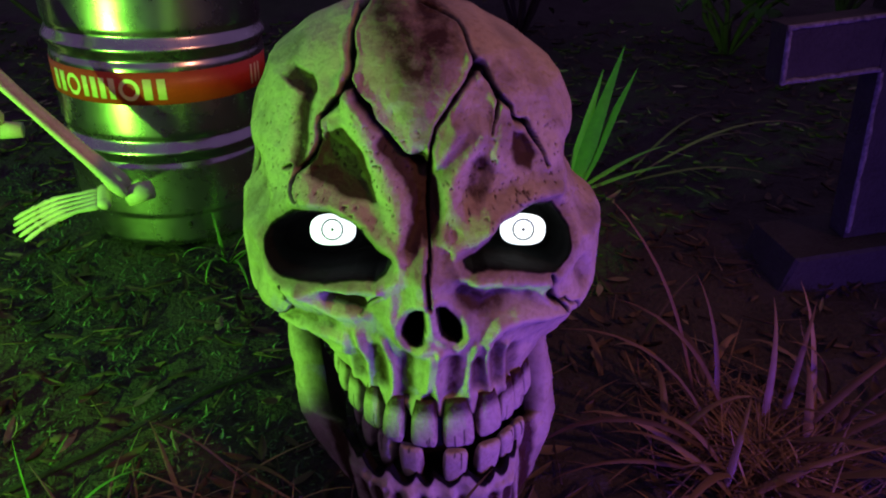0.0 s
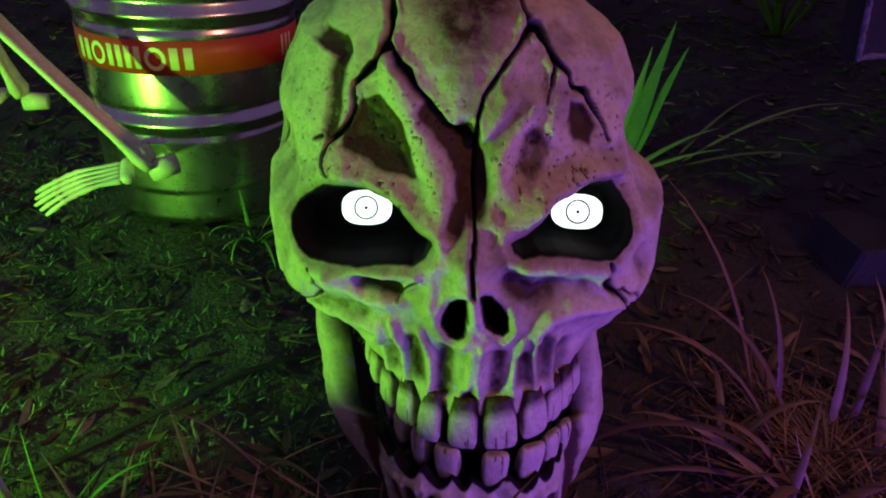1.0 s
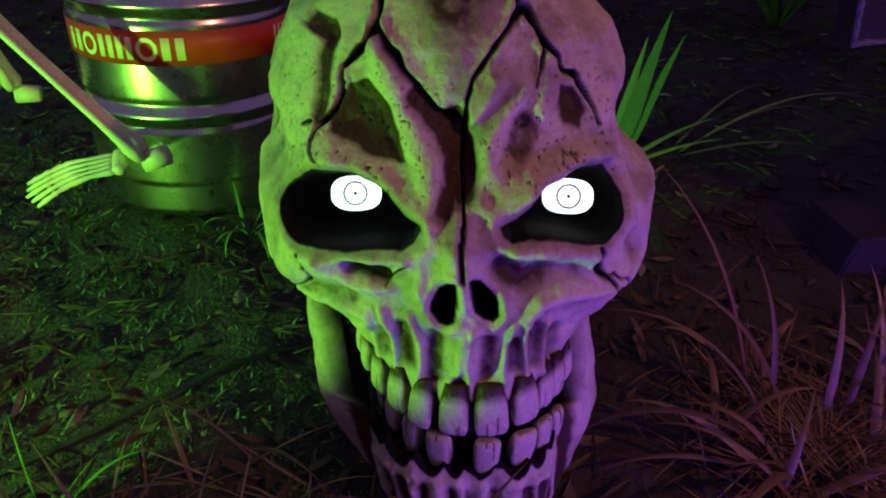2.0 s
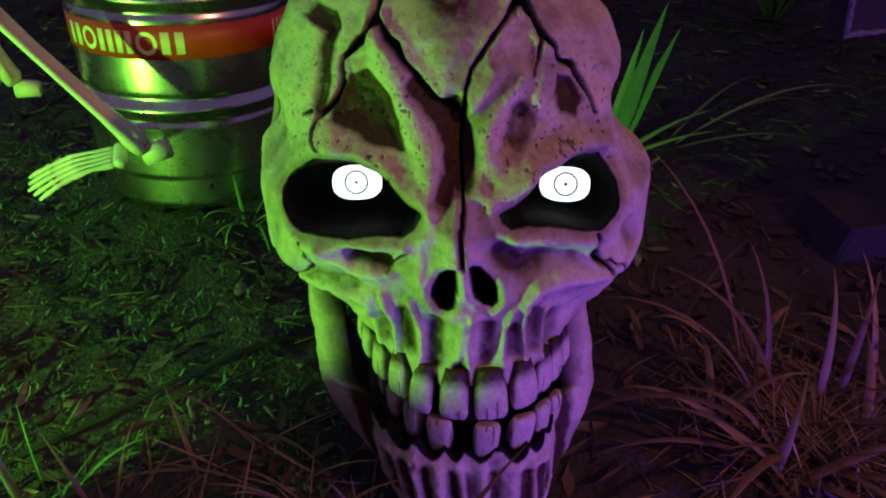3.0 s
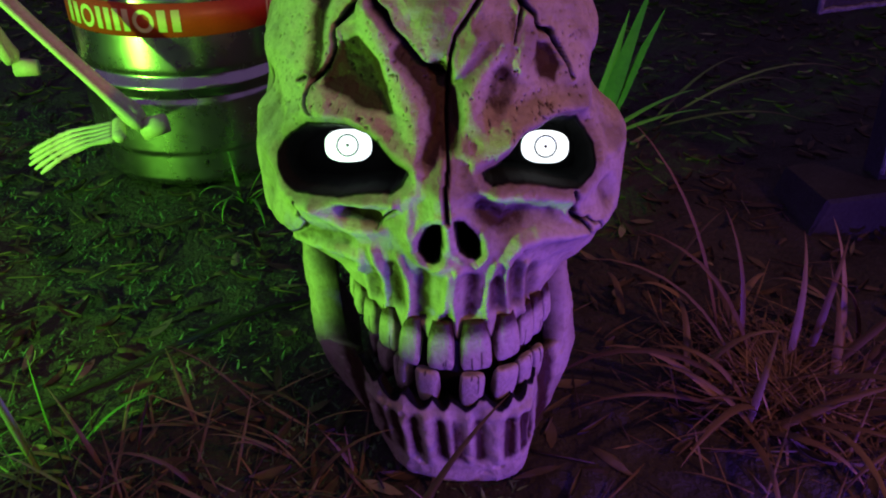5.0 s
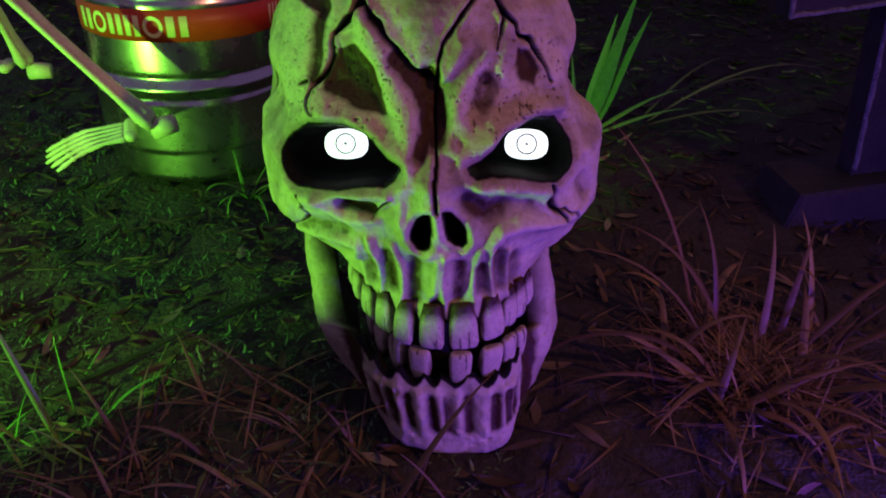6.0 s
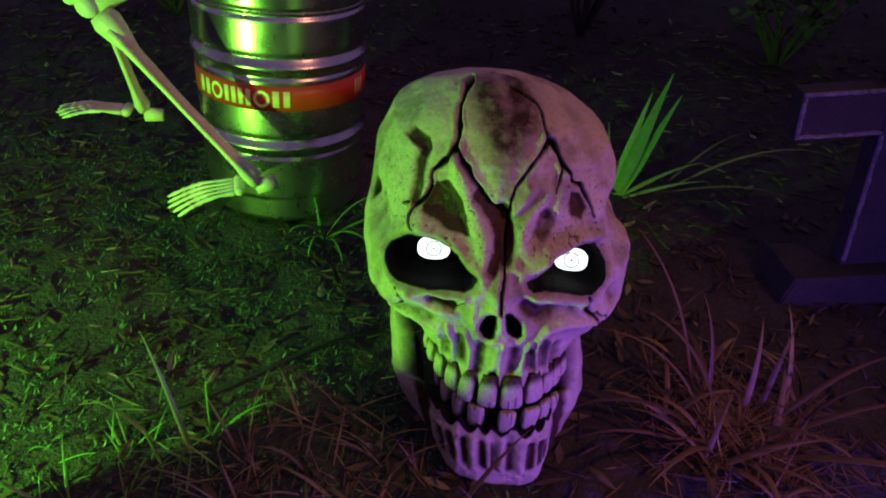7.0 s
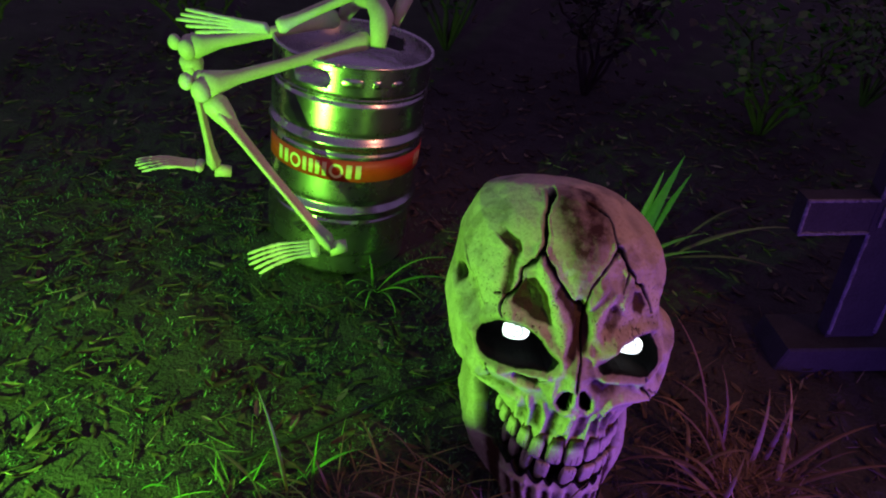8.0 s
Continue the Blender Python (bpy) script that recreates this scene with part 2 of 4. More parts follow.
def lathe(b, profile, seg=96):
    """Turns (radius, height) pairs round the z axis."""
    verts = [(r * math.sin(2 * math.pi * k / seg), -r * math.cos(2 * math.pi * k / seg), h) for r, h in profile for k in range(seg)]
    b.add(verts, grid_faces(len(profile), seg, True).tolist())


def keg_profile():
    r = KEG_R
    h = np.linspace(0.0, 0.53, 170)
    rad = np.full(h.shape, r)
    for centre in (0.212, 0.409):
        rad += 0.007 * np.exp(-((h - centre) / 0.009) ** 2) - 0.004 * np.exp(-((h - centre + 0.022) / 0.007) ** 2) - 0.004 * np.exp(-((h - centre - 0.022) / 0.007) ** 2)
    rad -= 0.006 * (1 - smooth01(0.070, 0.080, h))
    rad -= 0.012 * (1 - smooth01(0.0, 0.022, h)) ** 2
    rad -= 0.005 * np.exp(-((h - 0.523) / 0.006) ** 2)
    return [(0.001, 0.012), (0.15, 0.012), (r - 0.03, 0.001)] + list(zip(rad, h))


def build_keg():
    keg = empty("beer_keg", KEG[0], KEG[1], 0.008)
    b = Builder()
    lathe(b, keg_profile())
    lathe(b, [(KEG_R - 0.004, 0.53), (KEG_R - 0.02, 0.548), (0.13, 0.560), (0.06, 0.568), (0.001, 0.569)])
    part("body", b, STEEL, keg)
    # top collar with two hand holes cut through it
    b = Builder()
    cols, rows = 480, 28
    th = np.linspace(-math.pi, math.pi, cols, endpoint=False)
    hh = np.linspace(0.527, 0.612, rows)
    t, h = np.meshgrid(th, hh)
    keep = np.ones((rows, cols), bool)
    for centre in (-20, 160):
        du = (np.degrees(t) - centre + 180) % 360 - 180
        f = ((du / 14.5) ** 4 + ((h - 0.573) / 0.020) ** 4) ** 0.25
        keep &= f > 1
        edge = (f < 1.16) & (f > 0.86)
        t = np.where(edge, np.radians(centre + du / f), t)
        h = np.where(edge, 0.573 + (h - 0.573) / f, h)
    lean = KEG_R - 0.001 - 0.004 * np.exp(-((h - 0.531) / 0.006) ** 2)
    verts = np.stack([lean * np.sin(t), -lean * np.cos(t), h], -1).reshape(-1, 3)
    faces = [q for q in grid_faces(rows, cols, True) if not (~keep.reshape(-1)[q]).sum() > 1]
    me = array_mesh("collar", verts, np.array(faces), STEEL)
    ob = part("collar", me, None, keg)
    solid = ob.modifiers.new("wall", "SOLIDIFY")
    solid.thickness, solid.offset = 0.003, -1
    b = Builder()
    ring = [(math.sin(a) * (KEG_R - 0.002), -math.cos(a) * (KEG_R - 0.002), 0.612) for a in np.linspace(0, 2 * math.pi, 97)]
    b.tube(ring, [0.0055] * 97, 10)
    part("rolled_rim", b, STEEL, keg)
    # embossed plates on the collar: an oval panel and two marks
    for ang, w, tall in ((9, 7.5, 0.012), (26, 3.2, 0.011), (41, 4.5, 0.008)):
        b = Builder()
        steps = 20
        verts, faces = [], []
        for rr, lift in ((1.0, 0.0004), (0.86, 0.0022), (0.0, 0.0024)):
            for k in range(steps):
                a = 2 * math.pi * k / steps
                ang2 = radians(ang + w * rr * abs(math.cos(a)) ** 0.6 * math.copysign(1, math.cos(a)))
                r = KEG_R - 0.001 + lift
                verts.append((r * math.sin(ang2), -r * math.cos(ang2), 0.573 + tall * rr * abs(math.sin(a)) ** 0.6 * math.copysign(1, math.sin(a))))
        b.add(verts, grid_faces(3, steps, True).tolist())
        part("embossed_plate", b, STEEL, keg)
    # printed red band, cream blocks on it
    def wrap(b, a0, a1, h0, h1, lift, n=40, slope=0.0):
        verts = []
        for r in (KEG_R + lift - 0.001, KEG_R + lift):
            for h in (h0, h1):
                verts += [(r * math.sin(radians(a)), -r * math.cos(radians(a)), h + slope * (a - a0)) for a in np.linspace(a0, a1, n)]
        k = n
        faces = [(2 * k + i, 2 * k + i + 1, 3 * k + i + 1, 3 * k + i) for i in range(k - 1)]
        faces += [(3 * k + i, 3 * k + i + 1, k + i + 1, k + i) for i in range(k - 1)]
        faces += [(i, i + 1, 2 * k + i + 1, 2 * k + i) for i in range(k - 1)]
        b.add(verts, faces)
    b = Builder()
    wrap(b, -64, 96, 0.309, 0.369, 0.0015, 90)
    part("printed_band", b, BAND, keg, "orange-red printed band")
    edges = [-47, -34.5, -23, -13, -3, 9, 21.5]
    for i in range(6):
        a0, a1 = edges[i] + 0.9, edges[i + 1] - 0.9
        b = Builder()
        if i in (1, 4):                                   # ring-shaped mark
            verts = []
            mid, half = (a0 + a1) / 2, (a1 - a0) / 2
            for rr in (1.0, 0.62):
                for k in range(28):
                    a = 2 * math.pi * k / 28
                    q = radians(mid + half * rr * math.cos(a))
                    verts.append(((KEG_R + 0.0028) * math.sin(q), -(KEG_R + 0.0028) * math.cos(q), 0.338 + 0.0205 * rr * math.sin(a)))
            b.add(verts, grid_faces(2, 28, True).tolist())
        else:                                             # plain bars
            for s in (0.0, 0.62):
                wrap(b, a0 + (a1 - a0) * s, a0 + (a1 - a0) * (s + 0.38), 0.319, 0.358, 0.0028, 6)
        part("print_mark", b, PRINT, keg, "cream printed block")
    b = Builder()
    for a0 in (71, 75, 79):                               # the next print begins further round
        wrap(b, a0, a0 + 2, 0.319, 0.358, 0.0028, 6)
    part("print_mark", b, PRINT, keg, "cream printed block")
    b = Builder()
    b.tube([(0.006, 0, 0), (0, 0, 0)], [0.0045, 0.0045], 10)
    vent = part("weep_hole", b, BLACK, keg, "small dark hole")
    q = radians(23)
    vent.matrix_basis = pose((KEG_R - 0.0055) * math.sin(q), -(KEG_R - 0.0055) * math.cos(q), 0.055, 0, 0, -90 + 23)
    keg.rotation_euler = (radians(-3.0), radians(2.3), 0)
    return tagged(keg, "dented brushed steel beer keg with an orange-red printed band", "keg")


build_keg()


# ---------------------------------------------------------------- giant skull
SK_Z = np.array([.175, .20, .24, .265, .285, .31, .345, .385, .42, .47, .53, .567, .597, .614, .622])
SK_LEFT = np.array([.098, .107, .116, .144, .196, .237, .241, .227, .219, .207, .172, .121, .070, .033, .0])
SK_RIGHT = np.array([.098, .107, .116, .138, .182, .214, .214, .217, .202, .208, .190, .145, .092, .043, .0])
SK_FRONT = np.array([.578, .567, .572, .577, .578, .580, .585, .597, .635, .675, .715, .745, .782, .815, .862])
SK_MID = np.array([.70, .70, .70, .73, .79, .82, .835, .845, .855, .865, .88, .88, .872, .868, .862])
SK_BACK = np.array([.14, .14, .14, .14, .14, .15, .165, .175, .185, .185, .165, .115, .062, .026, .0])
UPPER = [(-.012, .029), (-.042, .025), (-.067, .025), (-.088, .023), (-.102, .021), (-.111, .019),
         (.0225, .034), (.055, .030), (.076, .023), (.088, .021), (.098, .018)]
LOWER = [(-.036, .027), (-.065, .023), (-.086, .022), (-.100, .019), (.0105, .027), (.046, .029), (.069, .021), (.084, .018)]


def mid_x(z):
    return .040 - .08 * z


def soft_profile(z, knots):
    zz = np.linspace(.10, .66, 1121)
    k = np.interp(zz, SK_Z, knots)
    w = np.hanning(25)
    k2 = np.convolve(np.pad(k, 12, mode="edge"), w / w.sum(), mode="valid")
    blend = smooth01(.612, .58, zz)
    return np.interp(z, zz, k2 * blend + k * (1 - blend))


def soften(a, n):
    """Box blur of a grid that wraps round sideways."""
    for axis, mode in ((0, "edge"), (1, "wrap")):
        pad = [(0, 0), (0, 0)]
        pad[axis] = (n, n)
        c = np.cumsum(np.pad(np.pad(a, pad, mode=mode), [(1, 0) if i == axis else (0, 0) for i in (0, 1)]), axis=axis)
        k = 2 * n + 1
        a = (np.take(c, range(k, c.shape[axis]), axis=axis) - np.take(c, range(0, c.shape[axis] - k), axis=axis)) / k
    return a


def skull_shell():
    rows, cols = 400, 640
    a = np.linspace(-1, 1, cols, endpoint=False)
    theta = math.pi * (0.45 * a + 0.55 * a ** 3)           # closer columns on the face
    u = np.linspace(0, 1, rows)
    t, uu = np.meshgrid(theta, u)
    # scalloped gum edge: an arch over each upper tooth, points between them
    sx = np.sign(np.sin(t)) * np.abs(np.sin(t)) ** (2 / 2.5)
    gx = sx * .105
    edge = np.zeros(t.shape)
    for c, w in UPPER:
        edge = np.maximum(edge, np.clip(1 - (np.abs(gx - c) / (w * .56)) ** 2.4, 0, 1))
    front = smooth01(0.1, 0.35, np.cos(t))
    # unseen back let down to the ground, added to block the green lamp
    zb = .205 + .016 * edge * front - .20 * smooth01(-.2, -.5, np.cos(t))
    z = zb + (.622 - zb) * (1 - (1 - uu) ** 1.25) ** 0.97
    c = np.cos(t)
    # the cheekbone's lower edge runs down towards the sides
    side = np.abs(np.sin(t))
    zk = z + smooth01(.19, .25, z) * smooth01(.37, .30, z) * (.012 * smooth01(.82, .97, side) - .012 * smooth01(.85, .6, side))
    W = np.where(sx < 0, soft_profile(zk, SK_LEFT), soft_profile(zk, SK_RIGHT))
    F, M, B = [soft_profile(z, k) for k in (SK_FRONT, SK_MID, SK_BACK)]
    cc = np.sign(c) * np.abs(c) ** (2 / 2.5)
    x = W * sx
    y = np.where(c > 0, M - (M - F) * cc, M - B * cc)
    y = y - .018 * np.exp(-np.sqrt(x * x + .00006) / .05) * smooth01(.0, .4, c) * smooth01(.60, .52, z) * smooth01(.22, .27, z)
    face = smooth01(-0.05, 0.25, c)
    out = np.zeros(t.shape)                                # metres outwards
    wash_shade = np.zeros(t.shape)
    black = np.zeros(t.shape)

    def ridge(line, width, high):
        nonlocal out
        d, _ = line_distance(x, z, line)
        out = out + high * np.exp(-(d / width) ** 2) * face

    def hollow(line, width, deep, stain_shade):
        nonlocal out, wash_shade
        d, _ = line_distance(x, z, line)
        g = np.exp(-(d / width) ** 2) * face
        out = out - 1.35 * deep * g
        wash_shade = np.maximum(wash_shade, stain_shade * np.exp(-(d / (width * 1.05)) ** 3) * face)

    def crack(line, width, deep, taper=True):
        nonlocal out, black, wash_shade
        wob = .0022 * lumps(x, 0 * x, z, 70, 4, 2)
        d, s = line_distance(x + wob, z + wob * .7, line)
        w = .50 * width * (1 - .5 * s if taper else 1.0) * (1 + .45 * lumps(x, z, 0 * x, 55, 8, 2))
        g = smooth01(1.1, 0.5, d / w) * face
        out = out - deep * g
        out = out + .0016 * np.exp(-((d - w * 1.9) / (w * .9)) ** 2) * face
        black = np.maximum(black, smooth01(1.05, .6, d / w) * face)
        wash_shade = np.maximum(wash_shade, .4 * np.exp(-(d / (w * 2.0)) ** 2) * face)

    def basin(poly, edge_w, deep, stain_shade):
        nonlocal out, wash_shade
        d = inside_depth(x + .0025 * lumps(x, 0 * x, z, 60, 14, 2), z + .0025 * lumps(z, 0 * x, x, 60, 17, 2), poly)
        g = smooth01(-edge_w * .4, edge_w, d) * face
        out = out - deep * g
        wash_shade = np.maximum(wash_shade, stain_shade * smooth01(-.003, .006, d) * face)

    # brow masses and the deep fold between them
    ridge([(-.140, .438), (-.094, .436), (-.068, .427), (-.044, .413), (-.026, .406)], .008, .005)
    ridge([(-.127, .448), (-.120, .445)], .013, .008)
    ridge([(-.070, .530), (-.056, .504), (-.038, .470), (-.026, .440), (-.024, .418)], .015, .011)
    ridge([(.016, .420), (.033, .412), (.055, .417), (.075, .428), (.120, .441), (.150, .438)], .009, .010)
    ridge([(.066, .500), (.043, .477), (.033, .458), (.032, .440), (.044, .428), (.064, .428)], .012, .010)
    ridge([(.042, .505), (.024, .478)], .010, .010)
    ridge([(.092, .515), (.089, .495), (.084, .478)], .010, .007)
    ridge([(.150, .470), (.160, .445), (.172, .425)], .014, .006)
    basin([(-.100, .497), (-.080, .500), (-.061, .487), (-.053, .469), (-.047, .452), (-.046, .441), (-.068, .440),
           (-.087, .443), (-.105, .450), (-.124, .457), (-.112, .480)], .018, .013, 2.0)
    basin([(.056, .476), (.074, .480), (.084, .462), (.078, .445), (.058, .437), (.048, .448)], .022, .009, .8)
    basin([(.104, .499), (.122, .494), (.134, .472), (.126, .458), (.108, .462), (.100, .480)], .016, .008, 1.3)
    # shade of the folds between the brows is painted along their bottoms
    hollow([(-.034, .492), (-.014, .471), (-.002, .448), (-.004, .426), (-.011, .411)], .008, .008, 1.4)
    hollow([(.002, .474), (.009, .455), (.010, .440), (.007, .426)], .011, .017, 2.0)
    hollow([(.022, .466), (.046, .488), (.058, .498)], .008, .005, .6)
    basin([(-.155, .533), (-.135, .545), (-.113, .545), (-.112, .530), (-.124, .520), (-.142, .527)], .008, .008, 1.8)
    hollow([(-.123, .526), (-.130, .507), (-.130, .486), (-.136, .463)], .0085, .005, 1.1)
    # temples and cheekbones
    hollow([(-.205, .428), (-.198, .415)], .020, .010, .1)
    hollow([(.190, .440), (.188, .455)], .022, .012, .1)
    ridge([(-.215, .395), (-.200, .345), (-.180, .310)], .018, .007)
    ridge([(.200, .395), (.185, .330), (.160, .320)], .016, .008)
    hollow([(-.196, .362), (-.203, .340)], .011, .009, .35)
    hollow([(.176, .352), (.180, .335)], .009, .007, .45)
    ridge([(-.150, .349), (-.105, .366), (-.050, .374)], .007, .007)
    ridge([(.130, .362), (.100, .373), (.055, .380)], .008, .007)
    hollow([(-.104, .355), (-.088, .354), (-.072, .351)], .0075, .012, 1.25)
    ridge([(-.134, .356), (-.126, .347), (-.104, .337), (-.070, .341)], .007, .007)
    hollow([(-.150, .318), (-.112, .322)], .012, .006, .5)
    hollow([(.040, .365), (.060, .349), (.074, .352)], .013, .011, 1.0)
    hollow([(.085, .357), (.110, .350)], .010, .006, .4)
    ridge([(.062, .313), (.075, .328), (.101, .331), (.142, .320)], .009, .009)
    ridge([(-.180, .278), (-.150, .296), (-.120, .308), (-.095, .306), (-.088, .285)], .009, .009)
    # nose bridge and rim
    ridge([(-.004, .408), (-.002, .370)], .014, .008)
    ridge([(-.022, .395), (-.036, .372), (-.038, .340)], .008, .004)
    ridge([(-.037, .345), (-.038, .322), (-.020, .303), (.004, .312), (.026, .304), (.044, .322), (.043, .345)], .006, .004)
    # long ridges run down to the points of the gum, with hollows over the teeth
    for line in ([(-.078, .317), (-.073, .288), (-.075, .250), (-.078, .222)], [(-.052, .314), (-.044, .286), (-.047, .251), (-.055, .221)],
                 [(.001, .302), (-.008, .256), (-.026, .216)], [(.009, .305), (.003, .270), (.003, .217)],
                 [(.049, .308), (.039, .263), (.039, .217)], [(.064, .306), (.060, .275), (.064, .224)], [(.083, .300), (.080, .268), (.080, .226)],
                 [(-.096, .290), (-.094, .255), (-.096, .228)]):
        ridge(line, .0048, .0058)
    for line, stain_shade in (([(-.086, .290), (-.085, .248)], .4), ([(-.060, .298), (-.060, .250)], .9), ([(-.026, .297), (-.034, .242)], 1.1),
                        ([(-.010, .240), (-.011, .232)], .5), ([(.025, .292), (.021, .245)], .95), ([(.050, .285), (.051, .250)], .9),
                        ([(.072, .297), (.072, .250)], .8), ([(.090, .290), (.089, .245)], .7)):
        hollow(line, .0085, .0042, stain_shade)
    # stains on the dome
    wash_shade = np.maximum(wash_shade, .95 * np.exp(-(line_distance(x, z, [(-.015, .600), (.006, .555), (.035, .590), (.03, .615)])[0] / .032) ** 2) * face)
    wash_shade = np.maximum(wash_shade, .5 * np.exp(-(line_distance(x, z, [(.008, .56), (.012, .50)])[0] / .016) ** 2) * face)
    wash_shade = np.maximum(wash_shade, .45 * np.exp(-(line_distance(x, z, [(.03, .385), (.045, .350), (.05, .30)])[0] / .016) ** 2) * face)
    wash_shade = np.maximum(wash_shade, .35 * np.exp(-(line_distance(x, z, [(.15, .52), (.12, .58)])[0] / .012) ** 2) * face)
    # cracks
    crack([(-.072, .540), (-.066, .565), (-.061, .588), (-.050, .603), (-.036, .612)], .0088, .013)
    crack([(-.074, .542), (-.084, .527), (-.096, .516), (-.108, .507), (-.111, .489), (-.117, .473), (-.127, .463), (-.137, .456), (-.140, .446), (-.135, .432)], .0085, .013)
    crack([(-.072, .545), (-.064, .539), (-.055, .525), (-.044, .511), (-.032, .496), (-.014, .482), (.006, .472)], .0085, .012, False)
    crack([(.073, .558), (.070, .578), (.062, .598), (.044, .608), (.022, .614)], .0060, .009)
    crack([(.073, .561), (.058, .545), (.045, .533), (.031, .517), (.021, .507), (.017, .494), (.014, .474), (.009, .458), (.006, .417)], .0072, .011)
    crack([(.073, .562), (.086, .547), (.093, .531), (.104, .518), (.109, .507), (.122, .500), (.129, .485), (.138, .472), (.142, .460)], .0085, .012)
    crack([(.093, .530), (.085, .513), (.082, .499)], .0045, .007)
    crack([(.006, .418), (.005, .387), (.004, .362)], .0042, .009, False)
    crack([(-.159, .352), (-.158, .334), (-.154, .327), (-.164, .314), (-.178, .302)], .0045, .008)
    crack([(-.158, .336), (-.164, .333)], .0025, .005)
    crack([(-.208, .470), (-.201, .452), (-.190, .437), (-.176, .425)], .0040, .008)
    crack([(.136, .369), (.134, .350), (.140, .334), (.150, .324)], .0050, .009, False)
    crack([(.142, .334), (.151, .334), (.164, .325), (.168, .306), (.163, .296)], .0040, .008, False)
    crack([(.150, .324), (.154, .308)], .0032, .005)
    crack([(-.047, .368), (-.056, .361), (-.064, .354), (-.070, .343)], .0035, .006)
    crack([(-.146, .458), (-.158, .452)], .0060, .006)
    # worn pits, thickest on the brows
    pits = lumps(x * 1.25, y, z * .8, 290, 2, 2)
    bumpy = lumps(x, y, z, 26, 6, 3)
    brow = np.exp(-((z - .455) / .07) ** 2) * face
    p = smooth01(.58, .88, pits) * (.12 + .88 * brow)
    out += .0016 * bumpy - .0026 * p
    wash_shade = np.maximum(wash_shade, .8 * p)
    black = np.maximum(black, .4 * smooth01(.5, 1, p))
    # gnarled relief, and the hole of the temple on each side
    knots = 1 - np.abs(lumps(x * 1.3, y, z * .8, 34, 15, 3))
    out += .0018 * (knots - .6) * (.35 + .65 * face) * smooth01(.60, .52, z) + .0022 * lumps(x, y, z, 16, 19, 2)
    for side in (-1, 1):
        d, _ = line_distance(np.degrees(t), z * 500, [(side * 88, 199), (side * 83, 208)])
        g = np.exp(-(d / 6.5) ** 2)
        out -= .022 * g
        # shade inside each temple hole is painted black
        black = np.maximum(black, .9 * smooth01(.45, .85, g))
        wash_shade = np.maximum(wash_shade, smooth01(.2, .7, g))
    # brown wash in the recesses of the cast, with their shade painted in
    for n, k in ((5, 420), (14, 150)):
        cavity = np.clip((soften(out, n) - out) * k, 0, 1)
        wash_shade = np.maximum(wash_shade, .75 * cavity)
    # eye and nose openings
    yy_in = np.zeros(t.shape)
    for poly, back, lip in (
            ([(-.184, .370), (-.185, .385), (-.178, .398), (-.163, .411), (-.143, .423), (-.118, .429), (-.094, .430), (-.075, .426),
              (-.061, .418), (-.047, .408), (-.031, .403), (-.030, .399), (-.039, .387), (-.052, .380), (-.077, .377), (-.104, .370),
              (-.121, .366), (-.143, .363), (-.160, .359), (-.175, .362)], .745, .008),
            ([(.083, .427), (.111, .432), (.126, .434), (.145, .428), (.158, .414), (.164, .400), (.163, .385), (.157, .375), (.146, .369),
              (.119, .375), (.103, .381), (.084, .386), (.066, .388), (.050, .387), (.041, .392), (.038, .400), (.055, .406), (.068, .413), (.076, .423)], .745, .008),
            ([(-.001, .362), (-.009, .361), (-.020, .352), (-.029, .336), (-.031, .324), (-.023, .313), (-.014, .312), (-.006, .318), (-.002, .335)], .655, .0035),
            ([(.009, .363), (.021, .359), (.031, .348), (.038, .334), (.037, .320), (.030, .314), (.020, .317), (.012, .327), (.009, .345)], .655, .0035)):
        d = inside_depth(x, z, poly) + .0010 * lumps(x, y, z, 60, 1, 2)
        g = smooth01(.0022, lip + .0022, d) * (c > 0)
        if lip > .006:
            out += .005 * np.exp(-((d + .006) / .008) ** 2) * face
            wash_shade = np.maximum(wash_shade, .5 * np.exp(-(d / .006) ** 2) * face)
        else:
            out += .003 * np.exp(-((d + .004) / .004) ** 2) * face
        yy_in = np.maximum(yy_in, g * np.maximum(back - y, 0))
        # black socket backing; the nose holes are painted black the same way
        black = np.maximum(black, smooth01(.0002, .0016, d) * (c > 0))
        out = out * (1 - g)
    # dark gap where teeth meet the gum is painted as shade on the edge
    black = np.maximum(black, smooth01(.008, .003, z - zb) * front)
    wash_shade = np.maximum(wash_shade, .8 * smooth01(.016, .004, z - zb) * front)
    nx, ny = sx * .75, -np.where(c > 0, cc, cc)
    ln = np.hypot(nx, ny) + 1e-6
    up = smooth01(.50, .64, z)
    px = x + out * nx / ln * (1 - .6 * up)
    py = y + out * ny / ln * (1 - .6 * up) + yy_in
    pz = z + out * up - .42 * yy_in
    wash_shade = np.maximum(wash_shade, .42 * smooth01(.0, .8, lumps(x, y, z, 20, 12, 3)))
    verts = np.stack([px + mid_x(z) - .15 * np.maximum(py - .75, 0), py, pz], -1).reshape(-1, 3)
    base = len(verts)
    low = np.stack([(x[0] * .55) + mid_x(z[0]), M[0] + (py[0] - M[0]) * .55, z[0] + .004], -1)
    verts = np.concatenate([verts, low])
    faces = grid_faces(rows, cols, True)
    j = np.arange(cols)
    faces = np.concatenate([faces, np.stack([base + j, base + (j + 1) % cols, (j + 1) % cols, j], -1)])
    marks = dict(wash_shade=np.concatenate([wash_shade.reshape(-1), np.ones(cols)]), black=np.concatenate([black.reshape(-1), np.ones(cols)]))
    return verts, faces, marks


